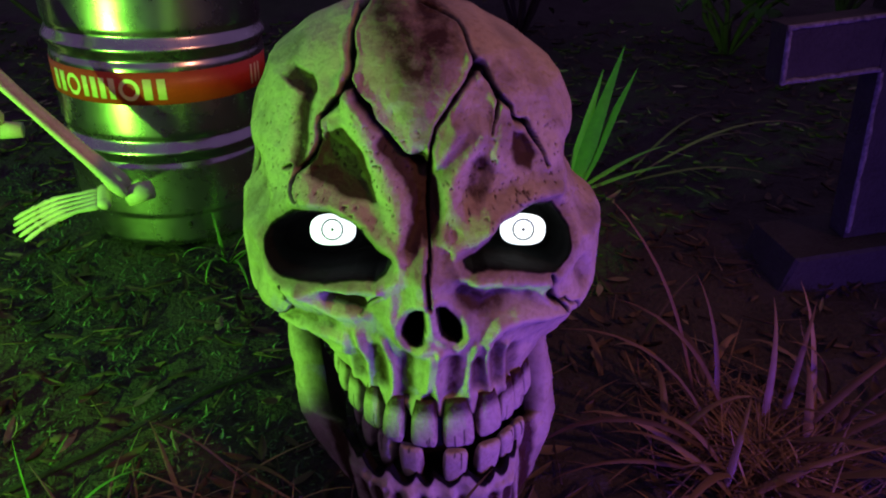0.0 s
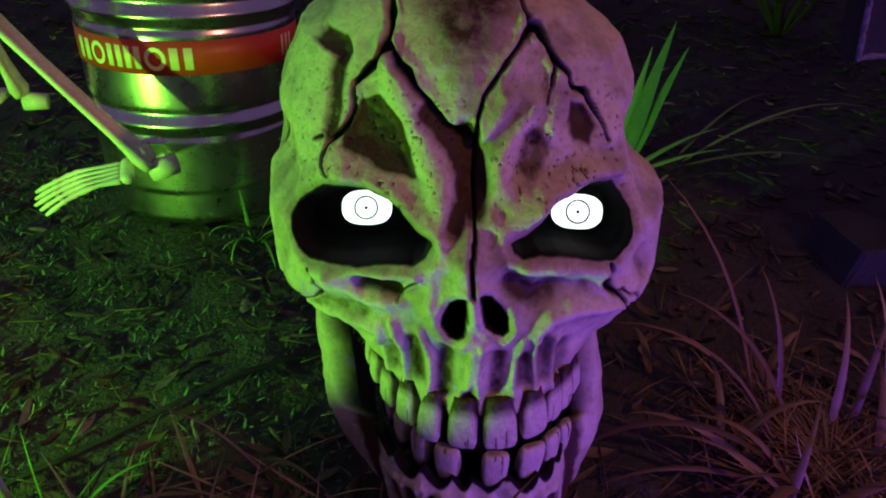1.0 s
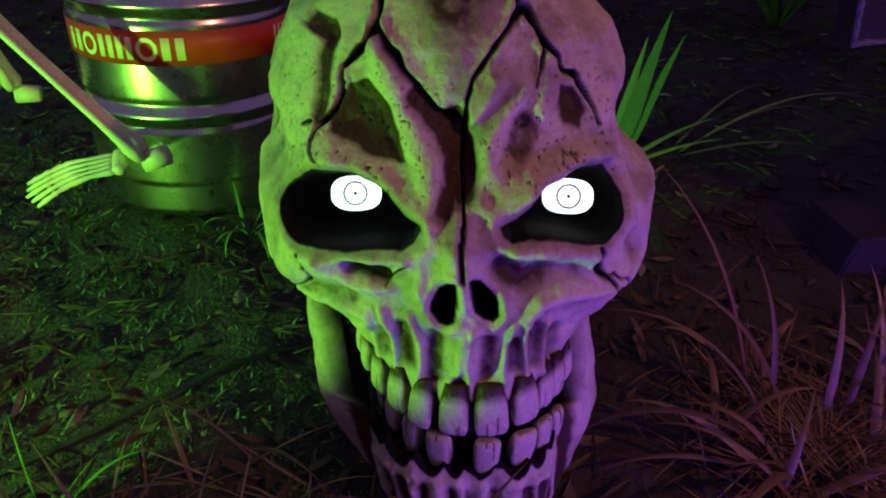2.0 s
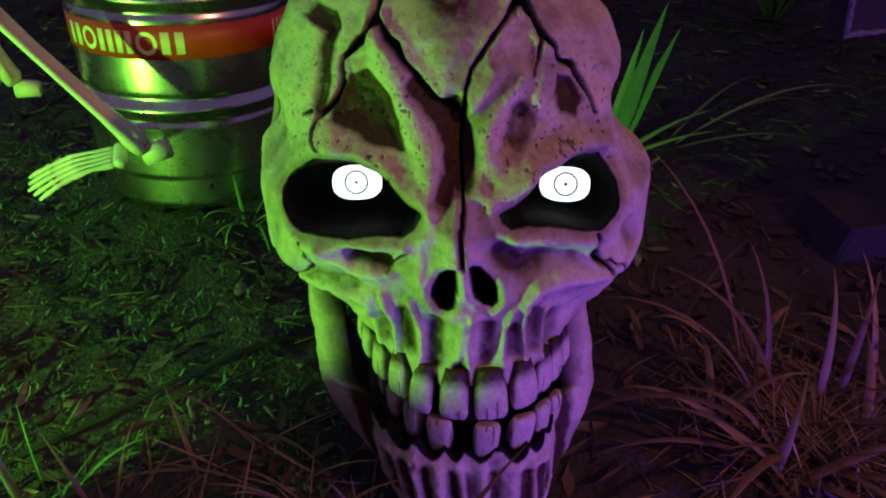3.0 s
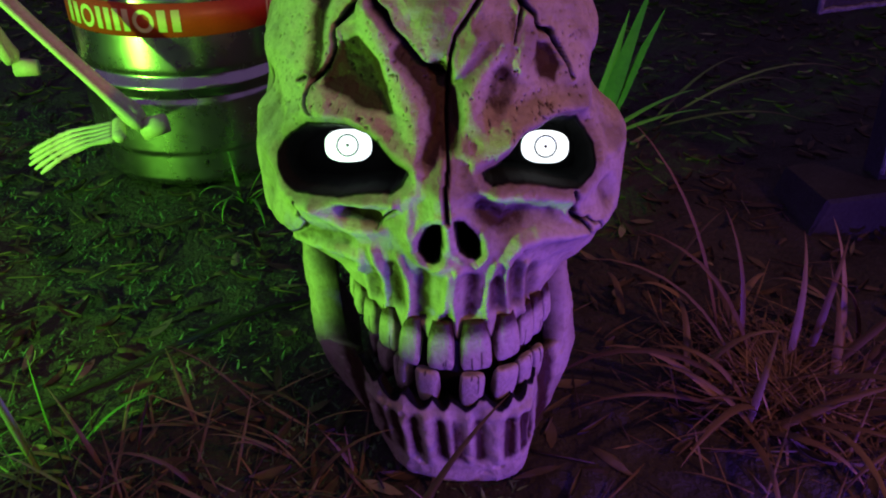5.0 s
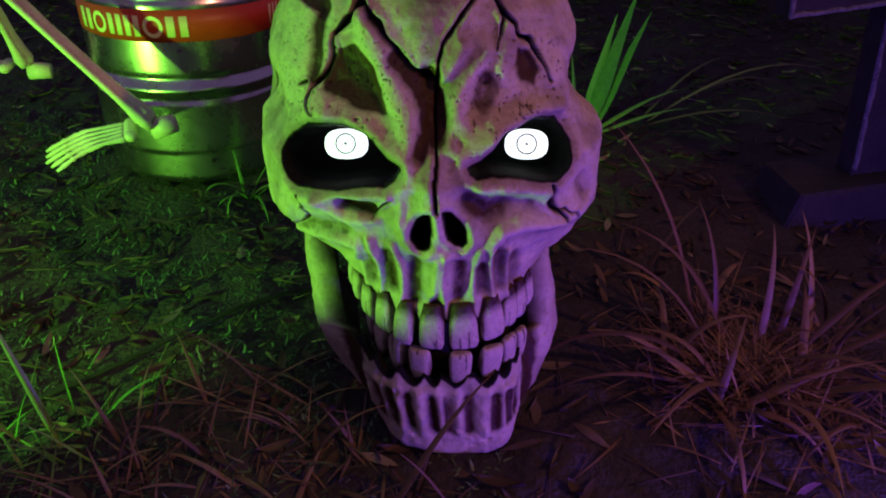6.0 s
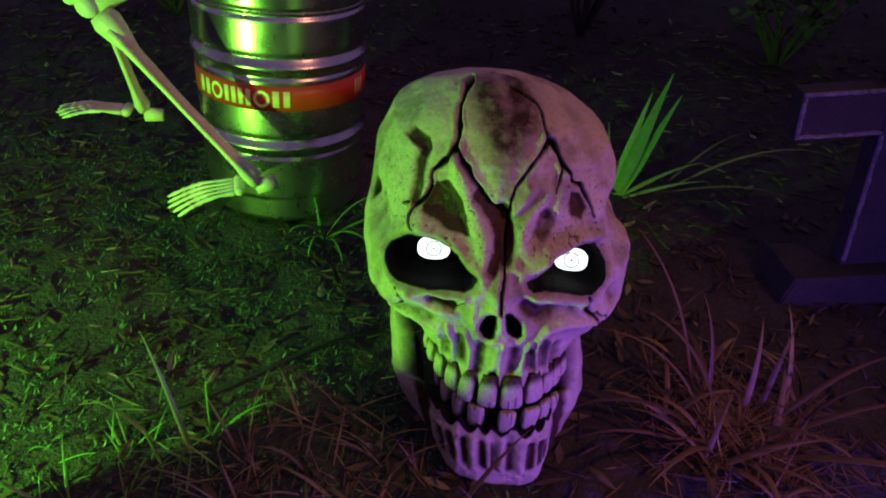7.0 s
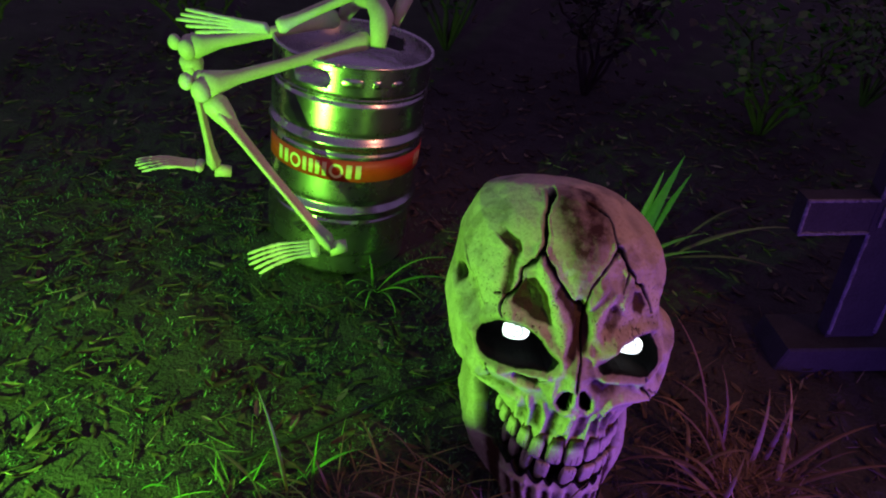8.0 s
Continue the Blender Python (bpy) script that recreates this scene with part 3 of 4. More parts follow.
def jaw_shell():
    rows, cols = 110, 300
    a = np.linspace(-1, 1, cols)
    t, uu = np.meshgrid(np.radians(98) * a, np.linspace(0, 1, rows))
    sx = np.sign(np.sin(t)) * np.abs(np.sin(t)) ** (2 / 3.2)
    at = np.abs(np.degrees(t))
    edge = np.zeros(t.shape)
    gx = sx * .105
    for c0, w in LOWER + [(-.013, .02)]:
        edge = np.maximum(edge, np.clip(1 - ((gx - c0) / (w * .5)) ** 2, 0, 1))
    ztop = .139 - .014 * edge * (at < 62) + .014 * smooth01(22, 52, at) * smooth01(64, 58, at) + (.285 - .139) * smooth01(71, 78, at)
    zbot = .002 + .05 * smooth01(25, 85, at) + .02 * smooth01(80, 98, at)
    z = zbot + (ztop - zbot) * uu
    W = np.interp(z, [0, .03, .06, .09, .12, .16, .29], [.100, .109, .114, .117, .119, .121, .125])
    W = W + (np.interp(z, [0, .05, .09, .12, .16, .29], [.118, .142, .160, .172, .168, .160]) - W) * smooth01(58, 80, at)
    F = np.interp(z, [0, .02, .05, .08, .11, .145, .29], [.550, .538, .533, .538, .546, .556, .60])
    M = .735 + .10 * z
    c = np.cos(t)
    cc = np.sign(c) * np.abs(c) ** (2 / 3.2)
    x, y = W * sx, M - (M - F) * cc
    out = np.zeros(t.shape)
    wash_shade = np.zeros(t.shape)
    for c0, w in LOWER + [(-.013, .022)]:
        d, _ = line_distance(x, z, [(c0, .112), (c0 * .95, .062)])
        out += .005 * np.exp(-(d / (w * .34)) ** 2)
        d, _ = line_distance(x, z, [(c0 + w * .54, .102), (c0 * .95 + w * .5, .060)])
        g = np.exp(-(d / (w * .30)) ** 2)
        out -= .006 * g
        wash_shade = np.maximum(wash_shade, 1.3 * g)
    d, _ = line_distance(x, z, [(-.06, .028), (0, .022), (.06, .028)])
    out += .007 * np.exp(-(d / .018) ** 2)
    out += .002 * lumps(x, y, z, 24, 21, 3) - .002 * smooth01(.55, .95, lumps(x, y, z, 110, 5, 2))
    d, _ = line_distance(at, z * 400, [(82, 50), (84, 110)])
    wash_shade = np.maximum(wash_shade, .3 * np.exp(-(d / 8) ** 2))
    # darker along the lower edge
    wash_shade = np.maximum(wash_shade, .5 * smooth01(.012, 0, z - zbot))
    out += .003 * (1 - np.abs(lumps(x * 1.3, y, z * .8, 34, 25, 3)) - .6)
    wash_shade = np.maximum(wash_shade, .4 * smooth01(.0, .8, lumps(x, y, z, 15, 31, 3)))
    nx, ny = sx * .8, -cc
    ln = np.hypot(nx, ny) + 1e-6
    rim = smooth01(69, 76, at) + (1 - smooth01(69, 76, at)) * (.45 + .55 * np.sin(np.clip(uu, .0, 1) * math.pi) ** .4)
    ram = smooth01(64, 72, at)
    thick = (.022 + .010 * ram) * rim
    ox, oy = x + out * nx / ln, y + out * ny / ln
    ix, iy = x - thick * (nx / ln * (1 - ram) + np.sign(t) * ram), y - thick * ny / ln * (1 - .8 * ram)
    v1 = np.stack([ox + mid_x(z) - .008 - .13 * (oy - .58), oy, z], -1).reshape(-1, 3)
    v2 = np.stack([ix + mid_x(z) - .008 - .13 * (iy - .58), iy, z], -1).reshape(-1, 3)
    f1 = grid_faces(rows, cols)
    n = len(v1)
    f2 = f1[:, ::-1] + n
    idx = np.arange(n).reshape(rows, cols)
    loop = np.concatenate([idx[0, :], idx[1:, -1], idx[-1, -2::-1], idx[-2:0:-1, 0]])
    nxt = np.roll(loop, -1)
    f3 = np.stack([nxt, loop, loop + n, nxt + n], -1)
    # shade of the gap behind the teeth is painted on the jaw's inner face
    inner_shade = .80 + .2 * smooth01(56, 50, at).reshape(-1)
    # the recess before each ramus is darkened in colour as well
    wash_shade = np.maximum(wash_shade, 1.2 * smooth01(48, 56, at) * smooth01(70, 64, at))
    # the lower gum edge gets its gap shade painted as a black line
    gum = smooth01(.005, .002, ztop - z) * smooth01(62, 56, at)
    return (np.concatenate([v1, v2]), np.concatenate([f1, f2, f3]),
            dict(wash_shade=np.concatenate([wash_shade.reshape(-1), .6 * np.ones(n)]), black=np.concatenate([gum.reshape(-1), inner_shade])))


def tooth_mesh(w, high, deep, flip, seed):
    """One tooth, gum end at z = 0, biting edge at z = high (or -high)."""
    rng = random.Random(seed)
    rows, cols = 20, 72
    k = np.linspace(0, 1, rows)
    a = np.linspace(0, 2 * math.pi, cols, endpoint=False)
    kk, aa = np.meshgrid(k, a, indexing="ij")
    wide = w * .52 * (.66 + .34 * np.sin(np.clip(kk * 1.6, 0, 1) * math.pi * .5)) * np.clip(1 - np.maximum(kk - .9, 0) * 1.3, 0, 1)
    dep = deep * .5 * (1 - .35 * kk) * np.clip(1 - np.maximum(kk - .86, 0) * 2.5, 0, 1)
    x = wide * np.sign(np.cos(aa)) * np.abs(np.cos(aa)) ** .75
    y = dep * np.sign(np.sin(aa)) * np.abs(np.sin(aa)) ** .8
    chip = .0012 * lumps(x + seed, y, 0 * x, 120, seed, 2) * kk
    z = (high * kk + chip) * (-1 if flip else 1)
    y += .0016 * np.sin(kk * math.pi) * np.sign(y)
    black = np.zeros(kk.shape)
    # darker gum end, and shade between neighbouring teeth painted down the sides
    wash_shade = .9 * smooth01(.42, .12, kk) + .55 * smooth01(.75, 1.0, np.abs(np.cos(aa))) * smooth01(.9, .6, kk) + .05
    for _ in range(seed % 3):                              # short cracks up from the biting edge
        cx, top = rng.uniform(-.3, .3) * w, rng.uniform(.55, .85)
        black = np.maximum(black, ((np.abs(x - cx) < .0006 + .0006 * (kk - top)) & (kk > top) & (y < 0)) * .9)
    v = np.stack([x, y, z], -1).reshape(-1, 3)
    v = np.concatenate([v, [[0, 0, z[0, 0]], [0, 0, z[-1].mean()]]])
    f = grid_faces(rows, cols, True).tolist()
    n = rows * cols
    f += [((j + 1) % cols, j, n) for j in range(cols)] + [((rows - 1) * cols + j, (rows - 1) * cols + (j + 1) % cols, n + 1) for j in range(cols)]
    me = bpy.data.meshes.new("tooth")
    me.from_pydata(v.tolist(), [], f if not flip else [q[::-1] for q in f])
    me.materials.append(TOOTH)
    me.polygons.foreach_set("use_smooth", [True] * len(me.polygons))
    for key, val in (("wash_shade", wash_shade), ("black", black)):
        arr = np.concatenate([val.reshape(-1), [1 if key == "wash_shade" else 0, .3]]).astype(np.float32)
        me.attributes.new(key, "FLOAT", "POINT").data.foreach_set("value", arr)
    me.update()
    return me


def build_skull():
    skull = empty("giant_skull", 0.03, 0.75, 0.0)
    inv = Matrix.Translation((-0.03, -0.75, 0))

    def add(name, me, label="", parent=skull, at=None):
        ob = new(name, me)
        ob.parent = parent
        ob.matrix_basis = inv @ (at or Matrix()) if parent is skull else (at or Matrix())
        if label:
            ob["label"] = label
        return ob
    v, f, marks = skull_shell()
    add("cranium", array_mesh("cranium", v, f, BONE, **marks), "cracked cream bone with brown wash and painted recess shade")
    v, f, marks = jaw_shell()
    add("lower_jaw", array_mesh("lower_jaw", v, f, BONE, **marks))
    # added black sheet that stands in for the shade behind the teeth
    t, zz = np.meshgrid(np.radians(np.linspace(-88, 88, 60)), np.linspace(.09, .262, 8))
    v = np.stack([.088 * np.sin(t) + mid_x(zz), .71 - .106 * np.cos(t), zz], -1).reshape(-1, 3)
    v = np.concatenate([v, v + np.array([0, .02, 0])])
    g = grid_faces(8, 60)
    add("mouth_shade_sheet", array_mesh("mouth_shade_sheet", v, np.concatenate([g, g[:, ::-1] + 480]), BLACK), "added black sheet for the shade behind the teeth")
    for row, flip, zg, high, W, F in ((UPPER, True, .236, .061, .113, .124), (LOWER, False, .110, .062, .108, .133)):
        for i, (c, w) in enumerate(row):
            th = math.asin(max(-.97, min(.97, c / W)))
            small = 1 - .16 * smooth01(.05, .10, abs(c)) + .03 * math.sin(i * 2.3)
            rise = .006 * (abs(c) / .1) ** 2
            y = .70 - F * math.cos(th)
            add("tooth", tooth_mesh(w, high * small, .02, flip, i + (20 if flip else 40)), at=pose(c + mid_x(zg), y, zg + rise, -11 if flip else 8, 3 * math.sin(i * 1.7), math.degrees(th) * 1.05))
    # lit eyes set deep in the sockets
    for x, y, z, turn in ((-0.096, 0.690, 0.387, 3), (0.119, 0.690, 0.388, -3)):
        b = Builder()
        rings, seg = 7, 40
        verts = []
        for i in range(rings):
            r = 1 - i / (rings - 1)
            for k in range(seg):
                a = 2 * math.pi * k / seg
                ca, sa = math.cos(a), math.sin(a)
                lim = (abs(ca) ** 2.6 + abs(sa) ** 2.6) ** (-1 / 2.6)
                verts.append((.0255 * r * lim * ca, -.008 * (1 - r * r), .0178 * r * lim * sa))
        verts += [(p[0], .006, p[2]) for p in verts[:seg]]
        faces = grid_faces(rings, seg, True).tolist() + [(k, (rings * seg) + k, rings * seg + (k + 1) % seg, (k + 1) % seg) for k in range(seg)]
        b.add(verts, faces)
        eye = add("eye", b.mesh("eye", EYE), "glowing white eye lens", at=pose(x, y, z, -28, 0, turn))
        b = Builder()
        b.tube([(.0115 * math.cos(q), -.0074, .0115 * math.sin(q)) for q in np.linspace(0, 2 * math.pi, 37)], [.0009] * 37, 6)
        add("iris_line", b.mesh("iris_line", IRIS), "thin grey ring", parent=eye)
        b = Builder()
        b.ball((0, -.0078, 0), (.0019, .0012, .0019), 6, 10)
        add("pupil", b.mesh("pupil", IRIS), "small dark dot", parent=eye)
    return tagged(skull, "giant cracked bone-coloured skull prop with glowing white eyes", "skull prop")


build_skull()


# ---------------------------------------------------------------- skeleton sitting on the keg
def build_skeleton():
    b = Builder()

    def long_bone(p, q, r, head0=1.9, head1=1.7):
        p, q = Vector(p), Vector(q)
        s = [0, .04, .10, .2, .5, .8, .9, .96, 1]
        k = [head0 * .8, head0, head0 * .85, 1.05, .85, 1.0, head1 * .8, head1, head1 * .7]
        bow = (q - p).orthogonal().normalized() * r * .25
        b.tube([p.lerp(q, a) + bow * math.sin(math.pi * a) for a in s], [r * m for m in k], 12)

    def leg(hip, knee, ankle, toe, spread):
        side = Vector(spread)
        long_bone(hip, knee, .016, 1.5, 2.0)
        for sgn in (-1, 1):                                # knuckles of the knee
            b.ball(Vector(knee) + side * .017 * sgn, (.022, .022, .026))
        b.ball(Vector(knee) + Vector((-.028, -.012, .012)), (.016, .016, .02))
        a0, a1 = Vector(knee) + (Vector(ankle) - Vector(knee)) * .07, Vector(ankle)
        long_bone(a0, a1, .013, 2.3, 1.6)
        off = side * .024
        long_bone(a0.lerp(a1, .05) + off, a1 + off * .8, .0062, 1.6, 1.8)
        heel = a1 + (a1 - Vector(toe)).normalized() * .045 + Vector((0, 0, -.02))
        b.tube([heel, a1 + Vector((0, 0, -.015))], [.017, .02], 10)
        ahead = Vector(toe) - a1
        for i in range(5):
            s = (i - 2) / 2
            root = a1.lerp(Vector(toe), .22) + side * .020 * s
            tip = Vector(toe) - ahead * (.05 * abs(s) + .03 * i) + side * .036 * s
            b.ball(a1.lerp(Vector(toe), .18) + side * .018 * s, (.013, .013, .011), 6, 8)
            pts = [root.lerp(tip, k) + Vector((0, 0, .012 * math.sin(k * 3.1))) for k in (0, .06, .3, .52, .56, .6, .72, .75, .79, .9, .93, 1)]
            rad = [.006, .0068, .0036, .0062, .0042, .006, .0034, .0056, .0036, .0048, .004, .0024]
            b.tube(pts, rad, 8)

    hip1, hip2 = (-.50, 1.37, .665), (-.60, 1.50, .665)
    leg(hip1, (-.835, 1.135, .590), (-.533, 1.112, .222), (-.738, 1.06, .155), (.30, -.90, -.25))
    leg(hip2, (-.935, 1.33, .60), (-.930, 1.42, .220), (-1.15, 1.36, .218), (.2, -.95, 0))
    # pelvis and spine, leaning forward
    b.tube([(-.47, 1.34, .66), (-.47, 1.38, .72), (-.50, 1.45, .74), (-.56, 1.52, .72), (-.59, 1.53, .66)], [.018, .03, .026, .03, .018], 10)
    b.tube([(-.44, 1.40, .70), (-.42, 1.44, .76), (-.45, 1.47, .70)], [.012, .02, .012], 8)
    spine = [Vector((-.49, 1.45, .72)).lerp(Vector((-.72, 1.36, 1.12)), k / 14) + Vector((.05 * math.sin(k / 14 * 3.1), 0, 0)) for k in range(15)]
    for p in spine:
        b.ball(p, (.02, .02, .013), 6, 10)
    b.tube(spine, [.011] * 15, 8)
    # ribs
    for i in range(9):
        c = spine[6 + i] if 6 + i < 15 else spine[-1]
        w, dep = .085 + .012 * i - .0012 * i * i, .13
        fwd = Vector((-.80, -.30, -.35)).normalized()
        lat = Vector((-.35, .93, 0)).normalized()
        for sgn in (-1, 1):
            pts = [c + lat * sgn * w * math.sin(q) + fwd * dep * (1 - math.cos(q)) * .62 for q in np.linspace(.05, 2.7, 12)]
            b.tube(pts, [.0055] * 12, 7, .7)
    b.tube([spine[7] + Vector((-.15, -.055, -.06)), spine[13] + Vector((-.14, -.05, -.06))], [.013, .015], 8)
    # arms: shoulders, elbows and one hand that hangs over the knee
    top = spine[-1]
    long_bone(top + Vector((.06, -.15, -.02)), (-.47, 1.20, .84), .012)
    long_bone((-.47, 1.20, .84), (-.66, 1.14, .745), .010)
    long_bone((-.47, 1.215, .85), (-.66, 1.155, .75), .006)
    long_bone(top + Vector((-.04, .17, -.02)), (-.66, 1.62, .90), .012)
    long_bone((-.66, 1.62, .90), (-.80, 1.45, .74), .010)
    for i in range(5):
        s = (i - 2) / 2
        p, q = Vector((-.68, 1.135 + .012 * s, .742 - .008 * s)), Vector((-.86 + .03 * abs(s), 1.10 + .02 * s, .735 - .03 * s + .012))
        pts = [p.lerp(q, k) for k in (0, .05, .38, .42, .46, .66, .7, .74, .88, 1)]
        b.tube(pts, [.008, .0075, .0045, .0065, .0045, .004, .006, .004, .005, .003], 8)
    # head, above the picture
    b.ball(top + Vector((-.06, -.02, .13)), (.09, .075, .10), 12, 18)
    b.ball(top + Vector((-.10, -.04, .05)), (.05, .05, .05), 8, 12)
    ob = new("skeleton", b.mesh("skeleton", SKELETON))
    return tagged(ob, "life-size pale plastic skeleton figure sitting on the steel keg", "skeleton prop")


build_skeleton()


# ---------------------------------------------------------------- cross-shaped gravestone
def slab(b, outline, depth, bevel=0.004):
    """A bevelled slab: outline in x and z, front at y = 0, back at y = depth."""
    n = len(outline)
    cx, cz = sum(p[0] for p in outline) / n, sum(p[1] for p in outline) / n
    def ins(p, k):
        return (p[0] - math.copysign(k, p[0] - cx), p[1] - math.copysign(k, p[1] - cz))
    rings = [[(*ins(p, bevel), 0.0) for p in outline], [(*p, bevel) for p in outline], [(*p, depth - bevel) for p in outline], [(*ins(p, bevel), depth) for p in outline]]
    verts = [(p[0], p[2], p[1]) for r in rings for p in r]
    b.add(verts, grid_faces(4, n, True).tolist() + [tuple(range(n))[::-1], tuple(range(3 * n, 4 * n))])


def build_cross():
    stone = empty("cross_gravestone", 0.893, 1.17, ground_height(.89, 1.17) - .002)
    z0 = stone.location.z
    hw, aw, a0, a1, top = .068, .245, .415, .515, .74        # half shaft, half arm, arm heights, top
    b = Builder()
    for x0, x1, za, zb in ((-hw, hw, .06, top), (-aw, -hw, a0, a1), (hw, aw, a0, a1)):
        slab(b, [(x0, za), (x1, za), (x1, zb), (x0, zb)], .05, .002)
    part("cross", b, STONE, stone, smooth=False)
    outline = [(-hw, .10), (-hw, a0), (-aw, a0), (-aw, a1), (-hw, a1), (-hw, top), (hw, top), (hw, a1), (aw, a1), (aw, a0), (hw, a0), (hw, .10)]
    for (x0, za), (x1, zb) in zip(outline, outline[1:]):
        b = Builder()
        ex, ez = (.009, 0) if abs(x1 - x0) < 1e-6 else (0, .009)
        n = 14
        pts = [(x0 + (x1 - x0) * k / n, za + (zb - za) * k / n) for k in range(n + 1)]
        rng = random.Random(int(1000 * abs(x0 + za)))
        inward = -1 if (x0 + x1) > 0 and ex else 1
        if ez:
            inward = -1 if (za + zb) / 2 > .46 else 1
        verts = []
        for px, pz in pts:
            q = rng.uniform(.7, 1.15)
            for k, lift in ((0, 0.0), (.15, -.006), (.85, -.006), (1, 0.0)):
                verts.append((px + ex * inward * k * q, lift * rng.uniform(.7, 1.1), pz + ez * inward * k * q))
        b.add(verts, grid_faces(n + 1, 4).tolist())
        part("worn_edge", b, STONE_EDGE, stone, "pale worn raised border")
    b = Builder()
    slab(b, [(-.20, 0), (.20, 0), (.17, .085), (-.17, .085)], .16, .006)
    base = part("plinth", b, STONE, stone, smooth=False)
    base.location = (-.02, -.05, 0)
    text = bpy.data.curves.new("inscription", "FONT")
    text.body, text.size, text.extrude, text.align_x = "RIP", .085, .002, "CENTER"
    text.materials.append(STONE_EDGE)
    word = new("inscription", text)
    word.parent = stone
    word.matrix_basis = pose(0.0, -.0035, .437, 90, 0, 0)
    word["label"] = "pale carved letters"
    stone.rotation_euler = (radians(-3), radians(-6), radians(6))
    return tagged(stone, "grey cross-shaped gravestone prop with pale worn edges", "gravestone")


build_cross()


# ---------------------------------------------------------------- grass and plants
def on_ground(x, y, sink=0.006):
    return (x, y, float(ground_height(x, y)) - sink)


def clump(name, x, y, label, mat, blades, seed, straw=0, straw_mat=None, category="grass clump"):
    """A clump: each big blade a part, the fine dry straw at its foot one part."""
    rng = random.Random(seed)
    ob = empty(name, *on_ground(x, y))
    inv = Matrix.Translation(ob.location).inverted()
    for az, length, width, lean, droop, dx, dy in blades:
        b = Builder()
        b.blade(on_ground(x + dx, y + dy), radians(az), length, width, radians(lean), radians(droop), 9, .22, rng.uniform(-.5, .5))
        part("blade", b, mat, ob).matrix_basis = inv
    if straw:
        b = Builder()
        for _ in range(straw):
            r, a = abs(rng.gauss(0, .10)), rng.uniform(0, 6.283)
            b.blade(on_ground(x + r * math.cos(a), y + r * math.sin(a), 0), a + rng.uniform(-3.1, 3.1), rng.uniform(.04, .13), rng.uniform(.0018, .0042), radians(rng.uniform(55, 92)), radians(rng.uniform(-20, 35)), 4)
        s = part("dry_straw", b, straw_mat or mat, ob, "matted fine dry straw")
        s.matrix_basis = inv
        s["kind"] = "stuff"
    return tagged(ob, label, category)


def spray(rng, n, length, width, lean, droop, spread, az=(0, 360)):
    return [(rng.uniform(*az), rng.uniform(*length), rng.uniform(*width), rng.uniform(*lean), rng.uniform(*droop), rng.gauss(0, spread), rng.gauss(0, spread)) for _ in range(n)]


rng = random.Random(11)
big = [  # the blades that stand out: direction, length, width, lean, droop, foot
    (150, .40, .010, 16, 35, -.06, .08), (110, .25, .009, 10, 45, -.04, .06), (80, .22, .010, 10, 55, .02, .04),
    (172, .34, .011, 25, 70, -.05, .02), (185, .36, .013, 40, 105, -.05, -.02), (160, .30, .012, 22, 60, -.02, .05),
    (190, .26, .009, 60, 60, -.08, -.03), (60, .22, .010, 14, 60, .05, .05), (20, .30, .012, 40, 50, .05, .02),
    (5, .30, .012, 50, 45, .06, 0), (225, .30, .015, 35, 75, -.05, -.05), (260, .30, .013, 40, 60, 0, -.06), (330, .34, .015, 50, 45, .06, -.04)]
clump("dry_grass_clump", .485, .70, "clump of long arching dry brown grass blades", DRY, [(a, l, w * 1.1, e, d, dx, dy) for a, l, w, e, d, dx, dy in big] + spray(rng, 34, (.10, .25), (.008, .015), (8, 55), (35, 130), .10), 3, 1100, DRY)
clump("grass_tuft", -.20, .52, "low tuft of thin dry brown and green grass", DRY, spray(rng, 26, (.08, .19), (.004, .009), (15, 65), (10, 80), .08), 5, 50, DRY)
clump("grass_tuft", -.05, .44, "low tuft of thin dry reddish grass at the skull's foot", DRY, [(40, .24, .010, 38, 30, .0, .0)] + spray(rng, 16, (.07, .15), (.004, .008), (20, 70), (10, 80), .07), 6, 40, DRY)
clump("grass_tuft", -.37, .50, "low tuft of mixed dry and green grass", DRY, spray(rng, 22, (.06, .15), (.003, .006), (15, 65), (10, 60), .06), 7, 50, DRY)
clump("green_grass_tuft", -.52, .55, "sparse tuft of bright green grass blades", FRESH,
      [(140, .26, .010, 14, 20, .02, .0), (40, .22, .008, 2, 6, .07, -.02), (15, .14, .009, 40, 50, .05, .05), (170, .16, .008, 35, 60, -.05, .02)] + spray(rng, 20, (.05, .13), (.003, .007), (15, 65), (10, 70), .05), 8, 40, FRESH)
clump("green_grass_tuft", -.68, .46, "sparse tuft of bright green grass blades", FRESH, spray(rng, 20, (.05, .13), (.003, .007), (20, 70), (10, 70), .06), 9)
clump("leafy_plant", .355, 1.55, "broad-bladed green plant growing behind the skull", FRESH,
      [(52, .38, .042, 30, 6, 0, 0), (44, .34, .034, 35, 8, .01, 0), (60, .32, .030, 33, 5, -.01, .01), (20, .28, .018, 62, 25, .01, 0), (5, .26, .016, 66, 22, .01, -.01), (100, .22, .014, 20, 20, -.02, 0), (150, .18, .012, 30, 40, -.02, 0)], 10, category="plant")
clump("dry_stalks", .62, 1.62, "arching dull dry leaf stalks beside the plant", DRY, [(0, .50, .012, 50, 60, -.1, 0), (10, .42, .010, 55, 70, -.08, .02), (340, .36, .014, 62, 40, -.12, -.02), (30, .34, .010, 50, 50, -.1, .03)], 12, category="plant")
